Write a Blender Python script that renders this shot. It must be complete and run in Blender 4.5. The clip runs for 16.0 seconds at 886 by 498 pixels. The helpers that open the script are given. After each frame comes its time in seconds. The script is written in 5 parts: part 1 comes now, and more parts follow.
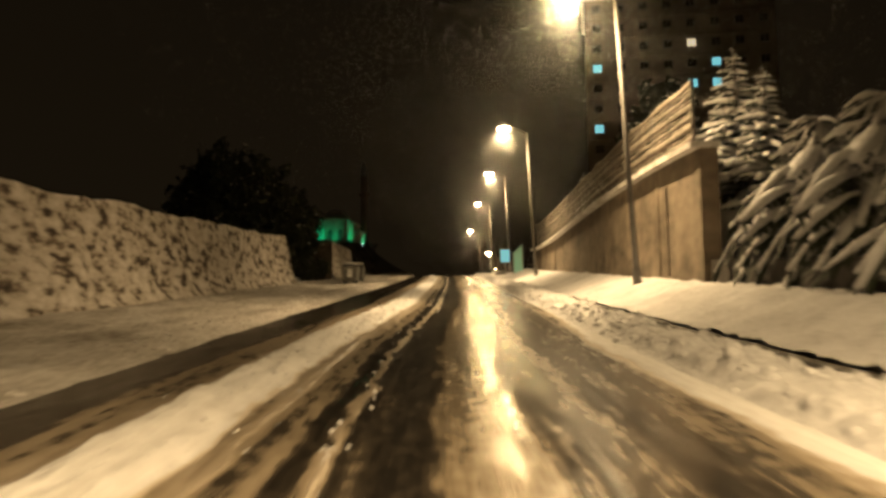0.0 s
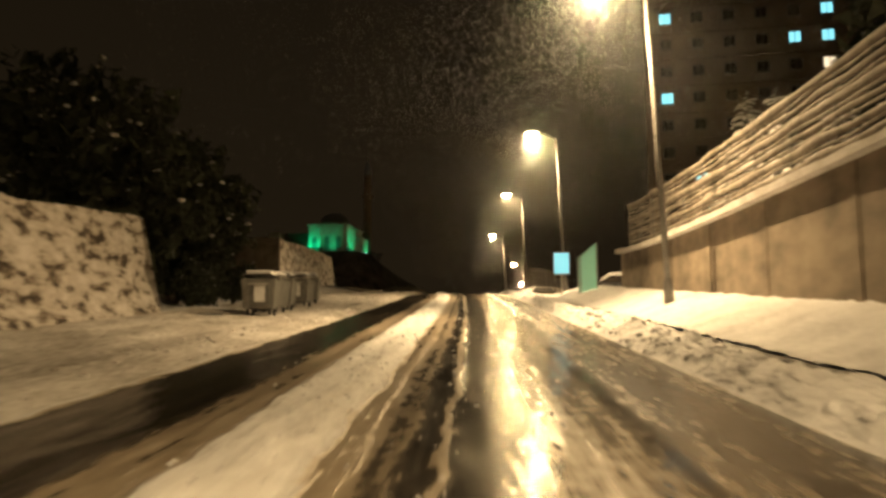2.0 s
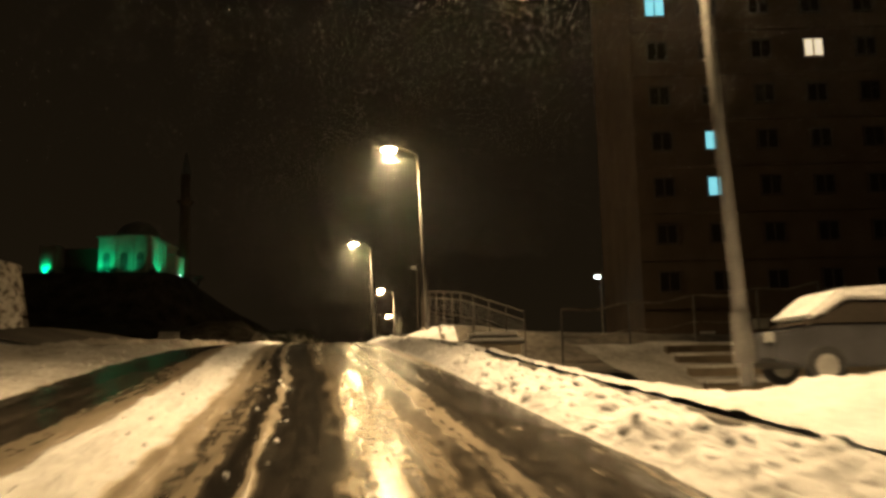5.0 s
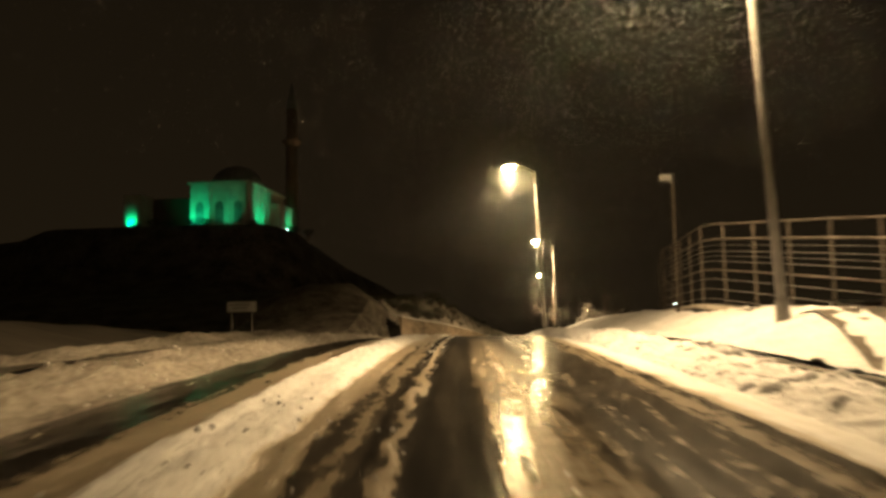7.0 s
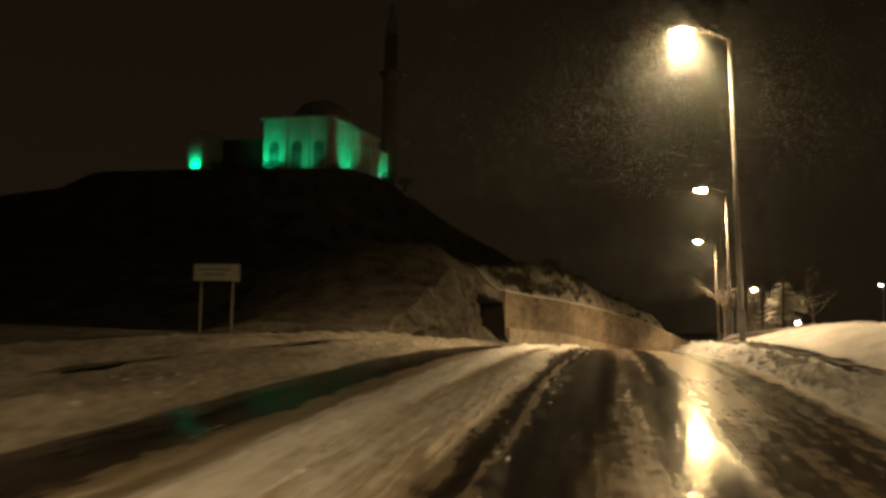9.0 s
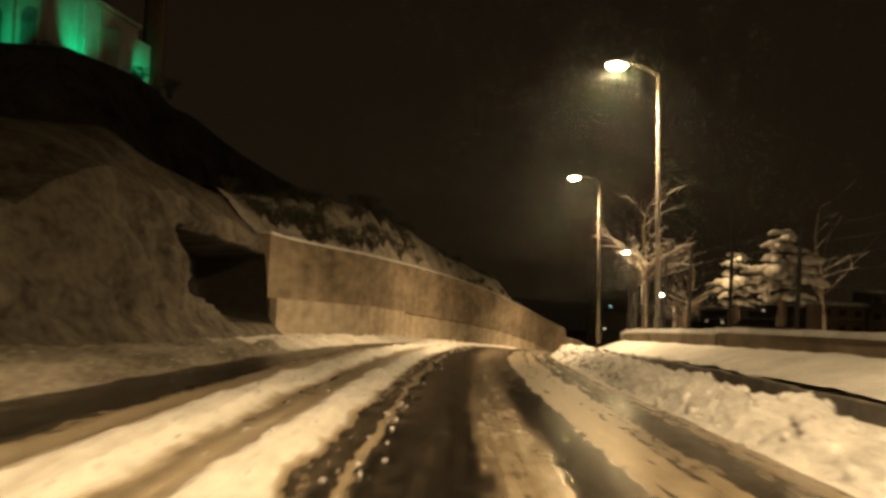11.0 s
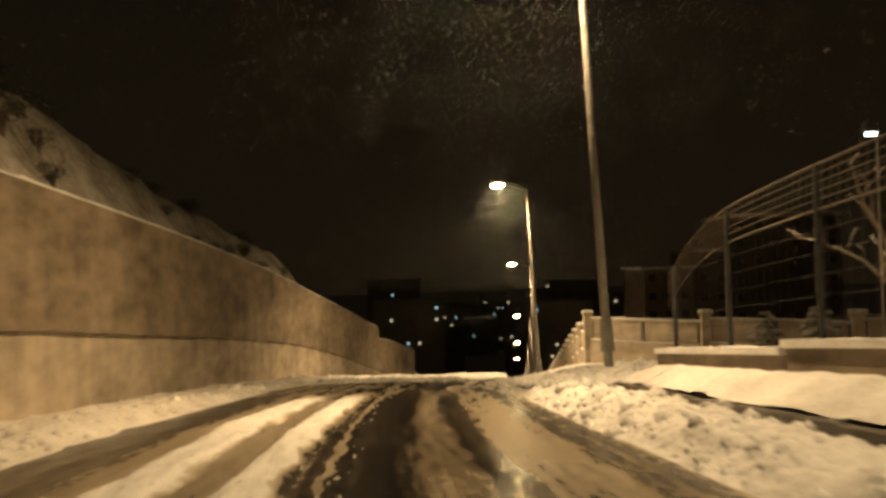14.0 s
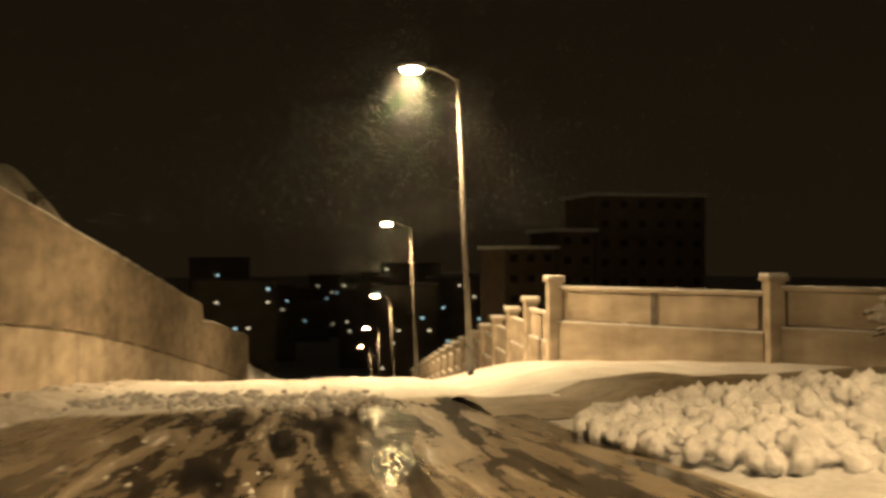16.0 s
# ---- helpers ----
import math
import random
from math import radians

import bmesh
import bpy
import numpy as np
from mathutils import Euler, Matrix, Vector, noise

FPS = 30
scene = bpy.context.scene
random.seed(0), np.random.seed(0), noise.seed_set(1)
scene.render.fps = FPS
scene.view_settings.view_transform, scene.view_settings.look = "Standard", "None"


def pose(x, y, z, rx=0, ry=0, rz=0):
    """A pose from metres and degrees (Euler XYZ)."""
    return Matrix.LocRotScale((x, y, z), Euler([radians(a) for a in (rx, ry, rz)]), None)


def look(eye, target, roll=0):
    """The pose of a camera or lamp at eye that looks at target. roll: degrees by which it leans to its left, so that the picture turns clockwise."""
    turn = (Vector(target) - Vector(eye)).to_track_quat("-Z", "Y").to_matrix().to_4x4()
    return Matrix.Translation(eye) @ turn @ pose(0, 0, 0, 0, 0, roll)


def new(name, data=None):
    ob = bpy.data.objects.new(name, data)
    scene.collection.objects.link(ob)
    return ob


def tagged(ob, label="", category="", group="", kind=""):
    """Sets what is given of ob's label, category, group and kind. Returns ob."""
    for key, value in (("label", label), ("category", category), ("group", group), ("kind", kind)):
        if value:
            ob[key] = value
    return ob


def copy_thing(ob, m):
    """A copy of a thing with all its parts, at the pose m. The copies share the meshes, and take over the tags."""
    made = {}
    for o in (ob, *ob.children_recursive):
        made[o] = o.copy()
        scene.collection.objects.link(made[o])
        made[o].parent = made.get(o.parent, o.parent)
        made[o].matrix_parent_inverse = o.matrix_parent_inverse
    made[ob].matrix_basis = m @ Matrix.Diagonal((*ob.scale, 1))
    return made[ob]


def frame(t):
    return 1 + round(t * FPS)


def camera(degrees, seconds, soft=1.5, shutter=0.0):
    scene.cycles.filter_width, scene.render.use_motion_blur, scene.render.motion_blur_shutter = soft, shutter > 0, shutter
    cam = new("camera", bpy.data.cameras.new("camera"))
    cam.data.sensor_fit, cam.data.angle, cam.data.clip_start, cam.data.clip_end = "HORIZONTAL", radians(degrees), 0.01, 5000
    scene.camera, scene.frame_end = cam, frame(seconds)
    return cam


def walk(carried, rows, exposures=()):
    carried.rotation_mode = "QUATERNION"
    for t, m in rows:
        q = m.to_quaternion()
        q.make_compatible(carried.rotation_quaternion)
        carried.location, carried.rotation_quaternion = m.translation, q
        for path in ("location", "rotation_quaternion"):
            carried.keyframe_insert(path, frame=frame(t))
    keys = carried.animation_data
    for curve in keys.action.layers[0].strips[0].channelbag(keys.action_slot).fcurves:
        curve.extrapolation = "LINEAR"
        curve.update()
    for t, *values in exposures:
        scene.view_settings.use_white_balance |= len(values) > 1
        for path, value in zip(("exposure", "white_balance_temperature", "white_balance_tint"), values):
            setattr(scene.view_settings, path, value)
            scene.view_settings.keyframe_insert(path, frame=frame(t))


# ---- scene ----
# ---- camera ----
cam = camera(54.0, 16.0, soft=3.2, shutter=0.4)
PATH = [
    (0, (0.20, -0.01, 1.43), (0.438, 9.939, 2.416), -0.8),
    (0.5, (0.48, 7.88, 2.04), (0.633, 17.836, 2.990), -1.2),
    (1, (0.63, 15.57, 2.64), (0.722, 25.516, 3.647), -1.3),
    (1.5, (0.76, 22.94, 3.23), (0.838, 32.879, 4.376), -0.4),
    (2, (0.98, 30.21, 3.82), (1.038, 40.140, 4.962), -0.3),
    (2.5, (1.24, 38.35, 4.48), (1.352, 48.292, 5.587), -2.3),
    (3, (1.59, 45.55, 5.10), (1.939, 55.463, 6.377), -2.3),
    (3.2, (1.70, 48.12, 5.33), (2.169, 58.020, 6.688), -1.6),
    (5.3, (2.73, 74.77, 7.42), (4.526, 84.495, 8.887), -1.3),
    (5.5, (2.73, 77.57, 7.64), (4.321, 87.341, 9.041), -1.3),
    (6, (2.89, 84.18, 8.16), (3.980, 94.024, 9.526), -0.9),
    (6.5, (3.07, 90.60, 8.70), (3.847, 100.501, 9.868), -1.2),
    (7, (2.88, 97.54, 9.26), (3.194, 107.487, 10.276), -1.0),
    (7.5, (3.35, 103.00, 9.69), (2.824, 112.941, 10.675), 0.0),
    (8, (3.63, 108.25, 10.02), (2.500, 118.148, 10.932), 1.0),
    (8.2, (3.74, 110.43, 10.14), (2.482, 120.311, 11.016), 1.3),
    (10.3, (5.43, 136.16, 10.47), (5.116, 146.151, 10.740), 1.9),
    (10.5, (5.57, 138.71, 10.42), (5.709, 148.701, 10.748), 2.9),
    (11, (5.87, 144.94, 10.25), (6.552, 154.915, 10.494), 3.0),
    (11.5, (6.35, 150.95, 9.98), (7.423, 160.887, 10.084), 2.4),
    (12, (6.97, 157.12, 9.63), (8.504, 167.002, 9.684), 1.3),
    (12.5, (7.41, 162.96, 9.31), (9.290, 172.779, 9.542), -0.9),
    (13, (7.51, 168.14, 9.09), (9.875, 177.852, 9.431), -2.2),
    (13.5, (8.43, 173.92, 8.80), (11.390, 183.468, 9.029), -2.0),
    (14, (9.85, 179.70, 8.47), (13.181, 189.130, 8.705), -1.5),
    (14.5, (11.22, 184.59, 8.08), (14.579, 194.010, 8.294), -0.8),
    (15, (12.33, 189.09, 7.65), (15.768, 198.474, 7.770), -0.7),
    (15.5, (13.28, 192.90, 7.30), (17.294, 202.060, 7.394), -0.6),
    (16, (14.24, 196.44, 6.97), (19.341, 205.043, 7.019), -0.1),
]
walk(cam, [(t, look(eye, target, roll)) for t, eye, target, roll in PATH],
     exposures=[(0, -0.05), (0.5, 0.42), (1, 0.15), (1.5, 0.4), (2, 0.62), (2.5, 0.48), (3, 0.3), (5.5, 0.1), (6, 0.32), (6.5, 0.5), (7, 0.45), (7.5, 0.22), (8, 0.22), (10.5, 0.2), (11.5, 0.08), (12, -0.02), (12.5, 0.12), (13, 0.14), (13.5, 0.06), (14, -0.05), (14.5, 0.2), (15, 0.25), (15.5, 0.45), (16, 0.24)])

# ---- night sky ----
world = bpy.data.worlds.new("night_sky")
scene.world = world
world.use_nodes = True
wn, wl = world.node_tree.nodes, world.node_tree.links
sky_coord = wn.new("ShaderNodeTexCoord")
sky_sep = wn.new("ShaderNodeSeparateXYZ")
sky_ramp = wn.new("ShaderNodeValToRGB")
sky_ramp.color_ramp.elements[0].position = 0.0
sky_ramp.color_ramp.elements[0].color = (0.0095, 0.0064, 0.0031, 1)
sky_ramp.color_ramp.elements[1].position = 0.55
sky_ramp.color_ramp.elements[1].color = (0.0054, 0.0036, 0.0018, 1)
wl.new(sky_coord.outputs["Generated"], sky_sep.inputs[0])
wl.new(sky_sep.outputs["Z"], sky_ramp.inputs[0])
wl.new(sky_ramp.outputs[0], wn["Background"].inputs["Color"])
wn["Background"].inputs["Strength"].default_value = 1.0
scene.view_settings.exposure = 0.0
SODIUM, SODIUM_W = (1.0, 0.69, 0.345), 14000.0
PALE, PALE_W = (1.0, 0.665, 0.31), 12500.0

# ---- the road's line: place along y, then x and height of the driving line ----
CY = [-80, -40, 0, 20, 40, 60, 80, 100, 120, 140, 150, 160, 170, 180, 190, 200, 210, 220, 240, 280, 340, 420]
CX = [-1.9, -.9, .2, .7, 1.35, 2.1, 2.75, 3.3, 4.3, 5.55, 6.25, 7.15, 8.35, 10.1, 12.7, 15.9, 19.7, 23.8, 32.5, 50.3, 77, 112.6]
CZ = [-6.2, -3.0, .16, 1.73, 3.36, 4.98, 6.62, 8.2, 9.1, 9.25, 8.93, 8.4, 7.82, 7.15, 6.35, 5.4, 4.4, 3.2, -.4, -8.6, -20.0, -31]
CY, CX, CZ = np.array(CY, float), np.array(CX), np.array(CZ)


def glide(y, values):
    slope = np.gradient(values, CY)
    i = np.clip(np.searchsorted(CY, y) - 1, 0, len(CY) - 2)
    h = CY[i + 1] - CY[i]
    t = (y - CY[i]) / h
    return ((2 * t**3 - 3 * t**2 + 1) * values[i] + (t**3 - 2 * t**2 + t) * h * slope[i]
            + (-2 * t**3 + 3 * t**2) * values[i + 1] + (t**3 - t**2) * h * slope[i + 1])


def line(y):
    """x, z and the sideways slope of the driving line at y."""
    y = min(max(y, -80.0), 420.0)
    return float(glide(y, CX)), float(glide(y, CZ)), float((glide(min(y + .5, 420), CX) - glide(max(y - .5, -80), CX)) / (min(y + .5, 420) - max(y - .5, -80)))


def spot(y, u, h=0.0):
    """The place u metres to the right of the driving line and h above the road."""
    x, z, s = line(y)
    n = math.hypot(1, s)
    return Vector((x + u / n, y - u * s / n, z + h))


def turn(y):
    return -math.degrees(math.atan(line(y)[2]))


def stand(y, u, h=0.0, rz=0.0):
    """The pose of a thing that faces along the road."""
    p = spot(y, u, h)
    return pose(p.x, p.y, p.z, 0, 0, turn(y) + rz)


# how far the wheel tracks lie to the right of their mean line, along y
TRACK_Y = [-30, 14, 29, 52, 85, 104, 120, 140, 232]
TRACK_U = [-.35, -.3, .28, .3, .22, -.32, -.3, 0, 0]


def track(y):
    return float(np.interp(y, TRACK_Y, TRACK_U))


def ease(a, b, x):
    t = min(max((x - a) / (b - a), 0.0), 1.0)
    return t * t * (3 - 2 * t)


def rough(x, y, z=0.0, octaves=4):
    return noise.fractal(Vector((x, y, z)), 0.9, 2.0, octaves)


# ---- materials ----
def ramp(nt, stops, mode="LINEAR"):
    node = nt.nodes.new("ShaderNodeValToRGB")
    cr = node.color_ramp
    cr.interpolation = mode
    while len(cr.elements) < len(stops):
        cr.elements.new(0.5)
    for e, (p, c) in zip(cr.elements, stops):
        e.position = p
        e.color = (*c, 1) if isinstance(c, tuple) else (c, c, c, 1)
    return node


def material(name, dark, light, roughness=0.7, scale=3.0, bump=0.3, metallic=0.0, fine=40.0, spec=0.5, stretch=(1, 1, 1), distance=0.03, stain=0.0):
    """A surface that wavers between two colours at two scales, with fine relief."""
    m = bpy.data.materials.new(name)
    m.use_nodes = True
    nt = m.node_tree
    bsdf = nt.nodes["Principled BSDF"]
    co = nt.nodes.new("ShaderNodeTexCoord")
    mp = nt.nodes.new("ShaderNodeMapping")
    mp.inputs["Scale"].default_value = stretch
    nt.links.new(co.outputs["Object"], mp.inputs[0])
    a = nt.nodes.new("ShaderNodeTexNoise")
    a.inputs["Scale"].default_value, a.inputs["Detail"].default_value = scale, 6
    b = nt.nodes.new("ShaderNodeTexNoise")
    b.inputs["Scale"].default_value, b.inputs["Detail"].default_value = fine, 4
    mix = nt.nodes.new("ShaderNodeMath")
    mix.operation = "MULTIPLY_ADD"
    mix.inputs[1].default_value = 0.45
    half = nt.nodes.new("ShaderNodeMath")
    half.operation = "MULTIPLY"
    half.inputs[1].default_value = 0.6
    nt.links.new(mp.outputs[0], a.inputs["Vector"])
    nt.links.new(mp.outputs[0], b.inputs["Vector"])
    nt.links.new(a.outputs["Fac"], half.inputs[0])
    nt.links.new(b.outputs["Fac"], mix.inputs[0])
    nt.links.new(half.outputs[0], mix.inputs[2])
    cr = ramp(nt, [(0.36, dark), (0.68, light)])
    tone = mix.outputs[0]
    if stain:
        run = nt.nodes.new("ShaderNodeMapping")
        run.inputs["Scale"].default_value = (1.3, 1.3, 0.16)
        nt.links.new(co.outputs["Object"], run.inputs[0])
        c = nt.nodes.new("ShaderNodeTexNoise")
        c.inputs["Scale"].default_value, c.inputs["Detail"].default_value = 1.0, 5
        nt.links.new(run.outputs[0], c.inputs["Vector"])
        less = nt.nodes.new("ShaderNodeMath")
        less.operation = "MULTIPLY_ADD"
        less.inputs[1].default_value = stain
        shift = nt.nodes.new("ShaderNodeMath")
        shift.operation = "SUBTRACT"
        shift.inputs[1].default_value = 0.5 * stain
        nt.links.new(c.outputs["Fac"], less.inputs[0])
        nt.links.new(mix.outputs[0], shift.inputs[0])
        nt.links.new(shift.outputs[0], less.inputs[2])
        tone = less.outputs[0]
    nt.links.new(tone, cr.inputs[0])
    nt.links.new(cr.outputs[0], bsdf.inputs["Base Color"])
    bsdf.inputs["Roughness"].default_value = roughness
    bsdf.inputs["Metallic"].default_value = metallic
    bsdf.inputs["Specular IOR Level"].default_value = spec
    if bump:
        bp = nt.nodes.new("ShaderNodeBump")
        bp.inputs["Strength"].default_value, bp.inputs["Distance"].default_value = bump, distance
        nt.links.new(mix.outputs[0], bp.inputs["Height"])
        nt.links.new(bp.outputs[0], bsdf.inputs["Normal"])
    return m


def glow(name, colour, strength):
    m = bpy.data.materials.new(name)
    m.use_nodes = True
    bsdf = m.node_tree.nodes["Principled BSDF"]
    bsdf.inputs["Base Color"].default_value = (*colour, 1)
    bsdf.inputs["Emission Color"].default_value = (*colour, 1)
    bsdf.inputs["Emission Strength"].default_value = strength
    return m


SNOW = material("snow", (0.46, 0.455, 0.46), (0.76, 0.76, 0.77), 0.75, 1.1, 0.9, fine=13, distance=0.10)
SNOW_GREY = material("trampled_roadside_snow", (0.24, 0.21, 0.175), (0.68, 0.66, 0.63), 0.8, 0.7, 0.8, fine=7, distance=0.08, stretch=(1.6, 0.5, 1))
VERGE_BROWN = material("brown_ploughed_snow", (0.09, 0.072, 0.055), (0.42, 0.38, 0.33), 0.8, 0.7, 0.8, fine=7, distance=0.08, stretch=(1.6, 0.5, 1))
SNOW_DIRTY = material("dirty_snow", (0.42, 0.38, 0.33), (0.84, 0.83, 0.82), 0.7, 1.0, 0.6, fine=16, distance=0.05)
CONCRETE = material("weathered_concrete", (0.095, 0.073, 0.050), (0.31, 0.25, 0.185), 0.85, 0.5, 0.35, fine=2.4, stretch=(0.45, 0.45, 1), stain=0.24)
CONCRETE_PALE = material("pale_concrete", (0.22, 0.18, 0.14), (0.50, 0.43, 0.345), 0.85, 0.5, 0.3, fine=2.4, stretch=(0.45, 0.45, 1), stain=0.3)
NET_CORD = material("frosted_net_cord", (0.03, 0.024, 0.018), (0.10, 0.08, 0.062), 0.85, 2, 0.2, fine=9)
FROSTED = material("frosted_wire", (0.10, 0.083, 0.064), (0.33, 0.29, 0.245), 0.8, 2, 0.2, fine=9)
STONE = material("kerb_stone", (0.05, 0.045, 0.04), (0.14, 0.125, 0.11), 0.7, 4, 0.4)
ROCK = material("rock_under_snow", (0.05, 0.04, 0.03), (0.16, 0.13, 0.10), 0.9, 2, 0.6)
POLE = material("dull_grey_pole", (0.09, 0.085, 0.08), (0.17, 0.16, 0.15), 0.6, 4, 0.1)
STEEL = material("galvanised_steel", (0.30, 0.29, 0.27), (0.48, 0.47, 0.45), 0.45, 6, 0.05, metallic=0.7)
PAINT_GREY = material("grey_lamp_housing", (0.22, 0.22, 0.22), (0.32, 0.32, 0.31), 0.5, 5, 0.05)
BARK = material("bark", (0.06, 0.045, 0.035), (0.16, 0.12, 0.09), 0.9, 8, 0.5, stretch=(1, 1, 0.3))
NEEDLES = material("dark_needles", (0.010, 0.014, 0.007), (0.045, 0.055, 0.03), 0.8, 5, 0.3)
FACADE = material("apartment_plaster", (0.10, 0.072, 0.052), (0.17, 0.125, 0.095), 0.9, 0.5, 0.1)
DARK_GLASS = material("unlit_window", (0.02, 0.017, 0.014), (0.05, 0.042, 0.036), 0.2, 0.4, 0)
BIN_METAL = material("galvanised_bin", (0.09, 0.09, 0.085), (0.22, 0.215, 0.20), 0.5, 3, 0.1, metallic=0.4)
RUBBER = material("black_rubber", (0.012, 0.012, 0.012), (0.03, 0.03, 0.03), 0.8, 8, 0.1)
MOSQUE = material("mosque_plaster", (0.45, 0.43, 0.40), (0.66, 0.64, 0.60), 0.85, 0.8, 0.1)
LEAD = material("lead_roof", (0.12, 0.13, 0.14), (0.25, 0.26, 0.27), 0.5, 2, 0.1)
SODIUM_LENS = glow("sodium_lens", (1.0, 0.67, 0.28), 560.0)
PALE_LENS = glow("pale_lens", (1.0, 0.70, 0.31), 150.0)
WINDOW_CYAN = glow("cyan_lit_window", (0.25, 0.75, 0.85), 0.9)
WINDOW_WARM = glow("warm_lit_window", (1.0, 0.82, 0.55), 0.8)
WHITE_LAMP = glow("white_floodlight", (0.75, 1.0, 0.95), 25.0)


def road_material():
    """Wet asphalt, brown slush and snow ridges in bands along the lanes."""
    m = bpy.data.materials.new("slushy_road")
    m.use_nodes = True
    nt = m.node_tree
    n, k = nt.nodes, nt.links
    bsdf = n["Principled BSDF"]
    uv = n.new("ShaderNodeUVMap")
    sep = n.new("ShaderNodeSeparateXYZ")
    k.new(uv.outputs[0], sep.inputs[0])

    def streak(scale_u, scale_s, scale, detail):
        mp = n.new("ShaderNodeMapping")
        mp.inputs["Scale"].default_value = (scale_u, scale_s, 1)
        k.new(uv.outputs[0], mp.inputs[0])
        t = n.new("ShaderNodeTexNoise")
        t.inputs["Scale"].default_value, t.inputs["Detail"].default_value = scale, detail
        k.new(mp.outputs[0], t.inputs["Vector"])
        return t.outputs["Fac"]

    def calc(op, a, b, c=None):
        q = n.new("ShaderNodeMath")
        q.operation = op
        for i, v in enumerate((a, b, c)):
            if v is None:
                continue
            if isinstance(v, (int, float)):
                q.inputs[i].default_value = v
            else:
                k.new(v, q.inputs[i])
        return q.outputs[0]

    lane = ramp(nt, [((y + 30) / 262, v + .5) for y, v in zip(TRACK_Y, TRACK_U)])
    k.new(calc("MULTIPLY_ADD", sep.outputs["Y"], 1 / 262, 30 / 262), lane.inputs[0])
    wander = streak(0.5, 0.05, 1.0, 3)
    edge = streak(3.6, 0.9, 1.0, 6)
    u = calc("ADD", calc("SUBTRACT", sep.outputs["X"], calc("SUBTRACT", lane.outputs[0], .5)), calc("MULTIPLY_ADD", wander, 0.30, -0.15))
    u = calc("ADD", u, calc("MULTIPLY_ADD", edge, 0.34, -0.17))
    place = calc("MULTIPLY_ADD", u, 1 / 9.0, 0.5)

    def bands(stops):
        r = ramp(nt, [((p + 4.5) / 9.0, v) for p, v in stops])
        k.new(place, r.inputs[0])
        return r.outputs[0]

    def smooth(y0, y1):
        q = n.new("ShaderNodeMapRange")
        q.interpolation_type = "SMOOTHSTEP"
        q.inputs["From Min"].default_value, q.inputs["From Max"].default_value = y0, y1
        k.new(sep.outputs["Y"], q.inputs["Value"])
        return q.outputs[0]

    def blend(a, b, t):
        return calc("MULTIPLY_ADD", calc("SUBTRACT", b, a), t, a)

    climb = bands([(-4.5, .9), (-4.3, .05), (-3.05, .05), (-2.85, .33), (-2.35, .45), (-2.2, .92), (-1.45, .92), (-1.3, .42), (-1.12, .5), (-.98, .26), (-.82, .36), (-.68, .06),
                   (-.58, .08), (-.48, .56), (-.38, .08), (.1, .06), (.28, .42), (.92, .44), (1.08, .2), (1.5, .27), (1.75, .16), (2.3, .2), (2.6, .3), (2.85, .95)])
    bend = bands([(-4.5, .9), (-4.3, .06), (-3.2, .06), (-2.95, .42), (-2.6, .5), (-2.45, .90), (-1.95, .90), (-1.8, .38), (-1.45, .46), (-1.32, .90), (-.95, .85), (-.85, .3), (-.62, .12),
                  (-.55, .52), (-.45, .06), (.25, .06), (.42, .38), (.8, .4), (.95, .12), (1.25, .14), (1.4, .4), (2.0, .38), (2.2, .18), (2.75, .28), (3.0, .95)])
    prof = blend(climb, bend, smooth(112, 142))
    mp = n.new("ShaderNodeMapping")
    mp.inputs["Rotation"].default_value = (0, 0, radians(40))
    mp.inputs["Scale"].default_value = (3.2, 0.4, 1)
    k.new(uv.outputs[0], mp.inputs[0])
    swirl = n.new("ShaderNodeTexNoise")
    swirl.inputs["Scale"].default_value, swirl.inputs["Detail"].default_value, swirl.inputs["Distortion"].default_value = 0.9, 6, 0.6
    k.new(mp.outputs[0], swirl.inputs["Vector"])
    churn = calc("MULTIPLY_ADD", swirl.outputs["Fac"], 1.9, -0.68)
    prof = blend(prof, churn, smooth(198, 204))
    bank_line = calc("ADD", sep.outputs["Y"], calc("MULTIPLY_ADD", wander, 3.0, -1.5))
    cover = n.new("ShaderNodeMapRange")
    cover.interpolation_type = "SMOOTHSTEP"
    cover.inputs["From Min"].default_value, cover.inputs["From Max"].default_value = 210.3, 211.4
    k.new(calc("ADD", bank_line, calc("MULTIPLY", sep.outputs["X"], -0.35)), cover.inputs["Value"])
    prof = blend(prof, 1.0, cover.outputs[0])
    patch = streak(1.4, 0.14, 1.0, 7)
    grain = streak(11.0, 0.8, 1.0, 6)
    lanes = streak(4.2, 0.03, 1.0, 4)
    f = calc("ADD", prof, calc("MULTIPLY_ADD", lanes, 0.52, -0.26))
    f = calc("ADD", f, calc("MULTIPLY_ADD", patch, 0.44, -0.22))
    f = calc("ADD", f, calc("MULTIPLY_ADD", grain, 0.40, -0.20))
    speck = streak(7.0, 4.0, 1.0, 8)
    f = calc("ADD", f, calc("MULTIPLY_ADD", speck, 0.48, -0.24))
    tone = ramp(nt, [(0.02, (0.014, 0.012, 0.010)), (0.20, (0.045, 0.037, 0.028)), (0.40, (0.25, 0.205, 0.145)), (0.60, (0.42, 0.365, 0.29)), (0.74, (0.58, 0.57, 0.56)), (1.0, (0.76, 0.76, 0.76))])
    k.new(f, tone.inputs[0])
    k.new(tone.outputs[0], bsdf.inputs["Base Color"])
    gloss = ramp(nt, [(0.05, 0.24), (0.25, 0.30), (0.5, 0.5), (0.8, 0.9)])
    k.new(f, gloss.inputs[0])
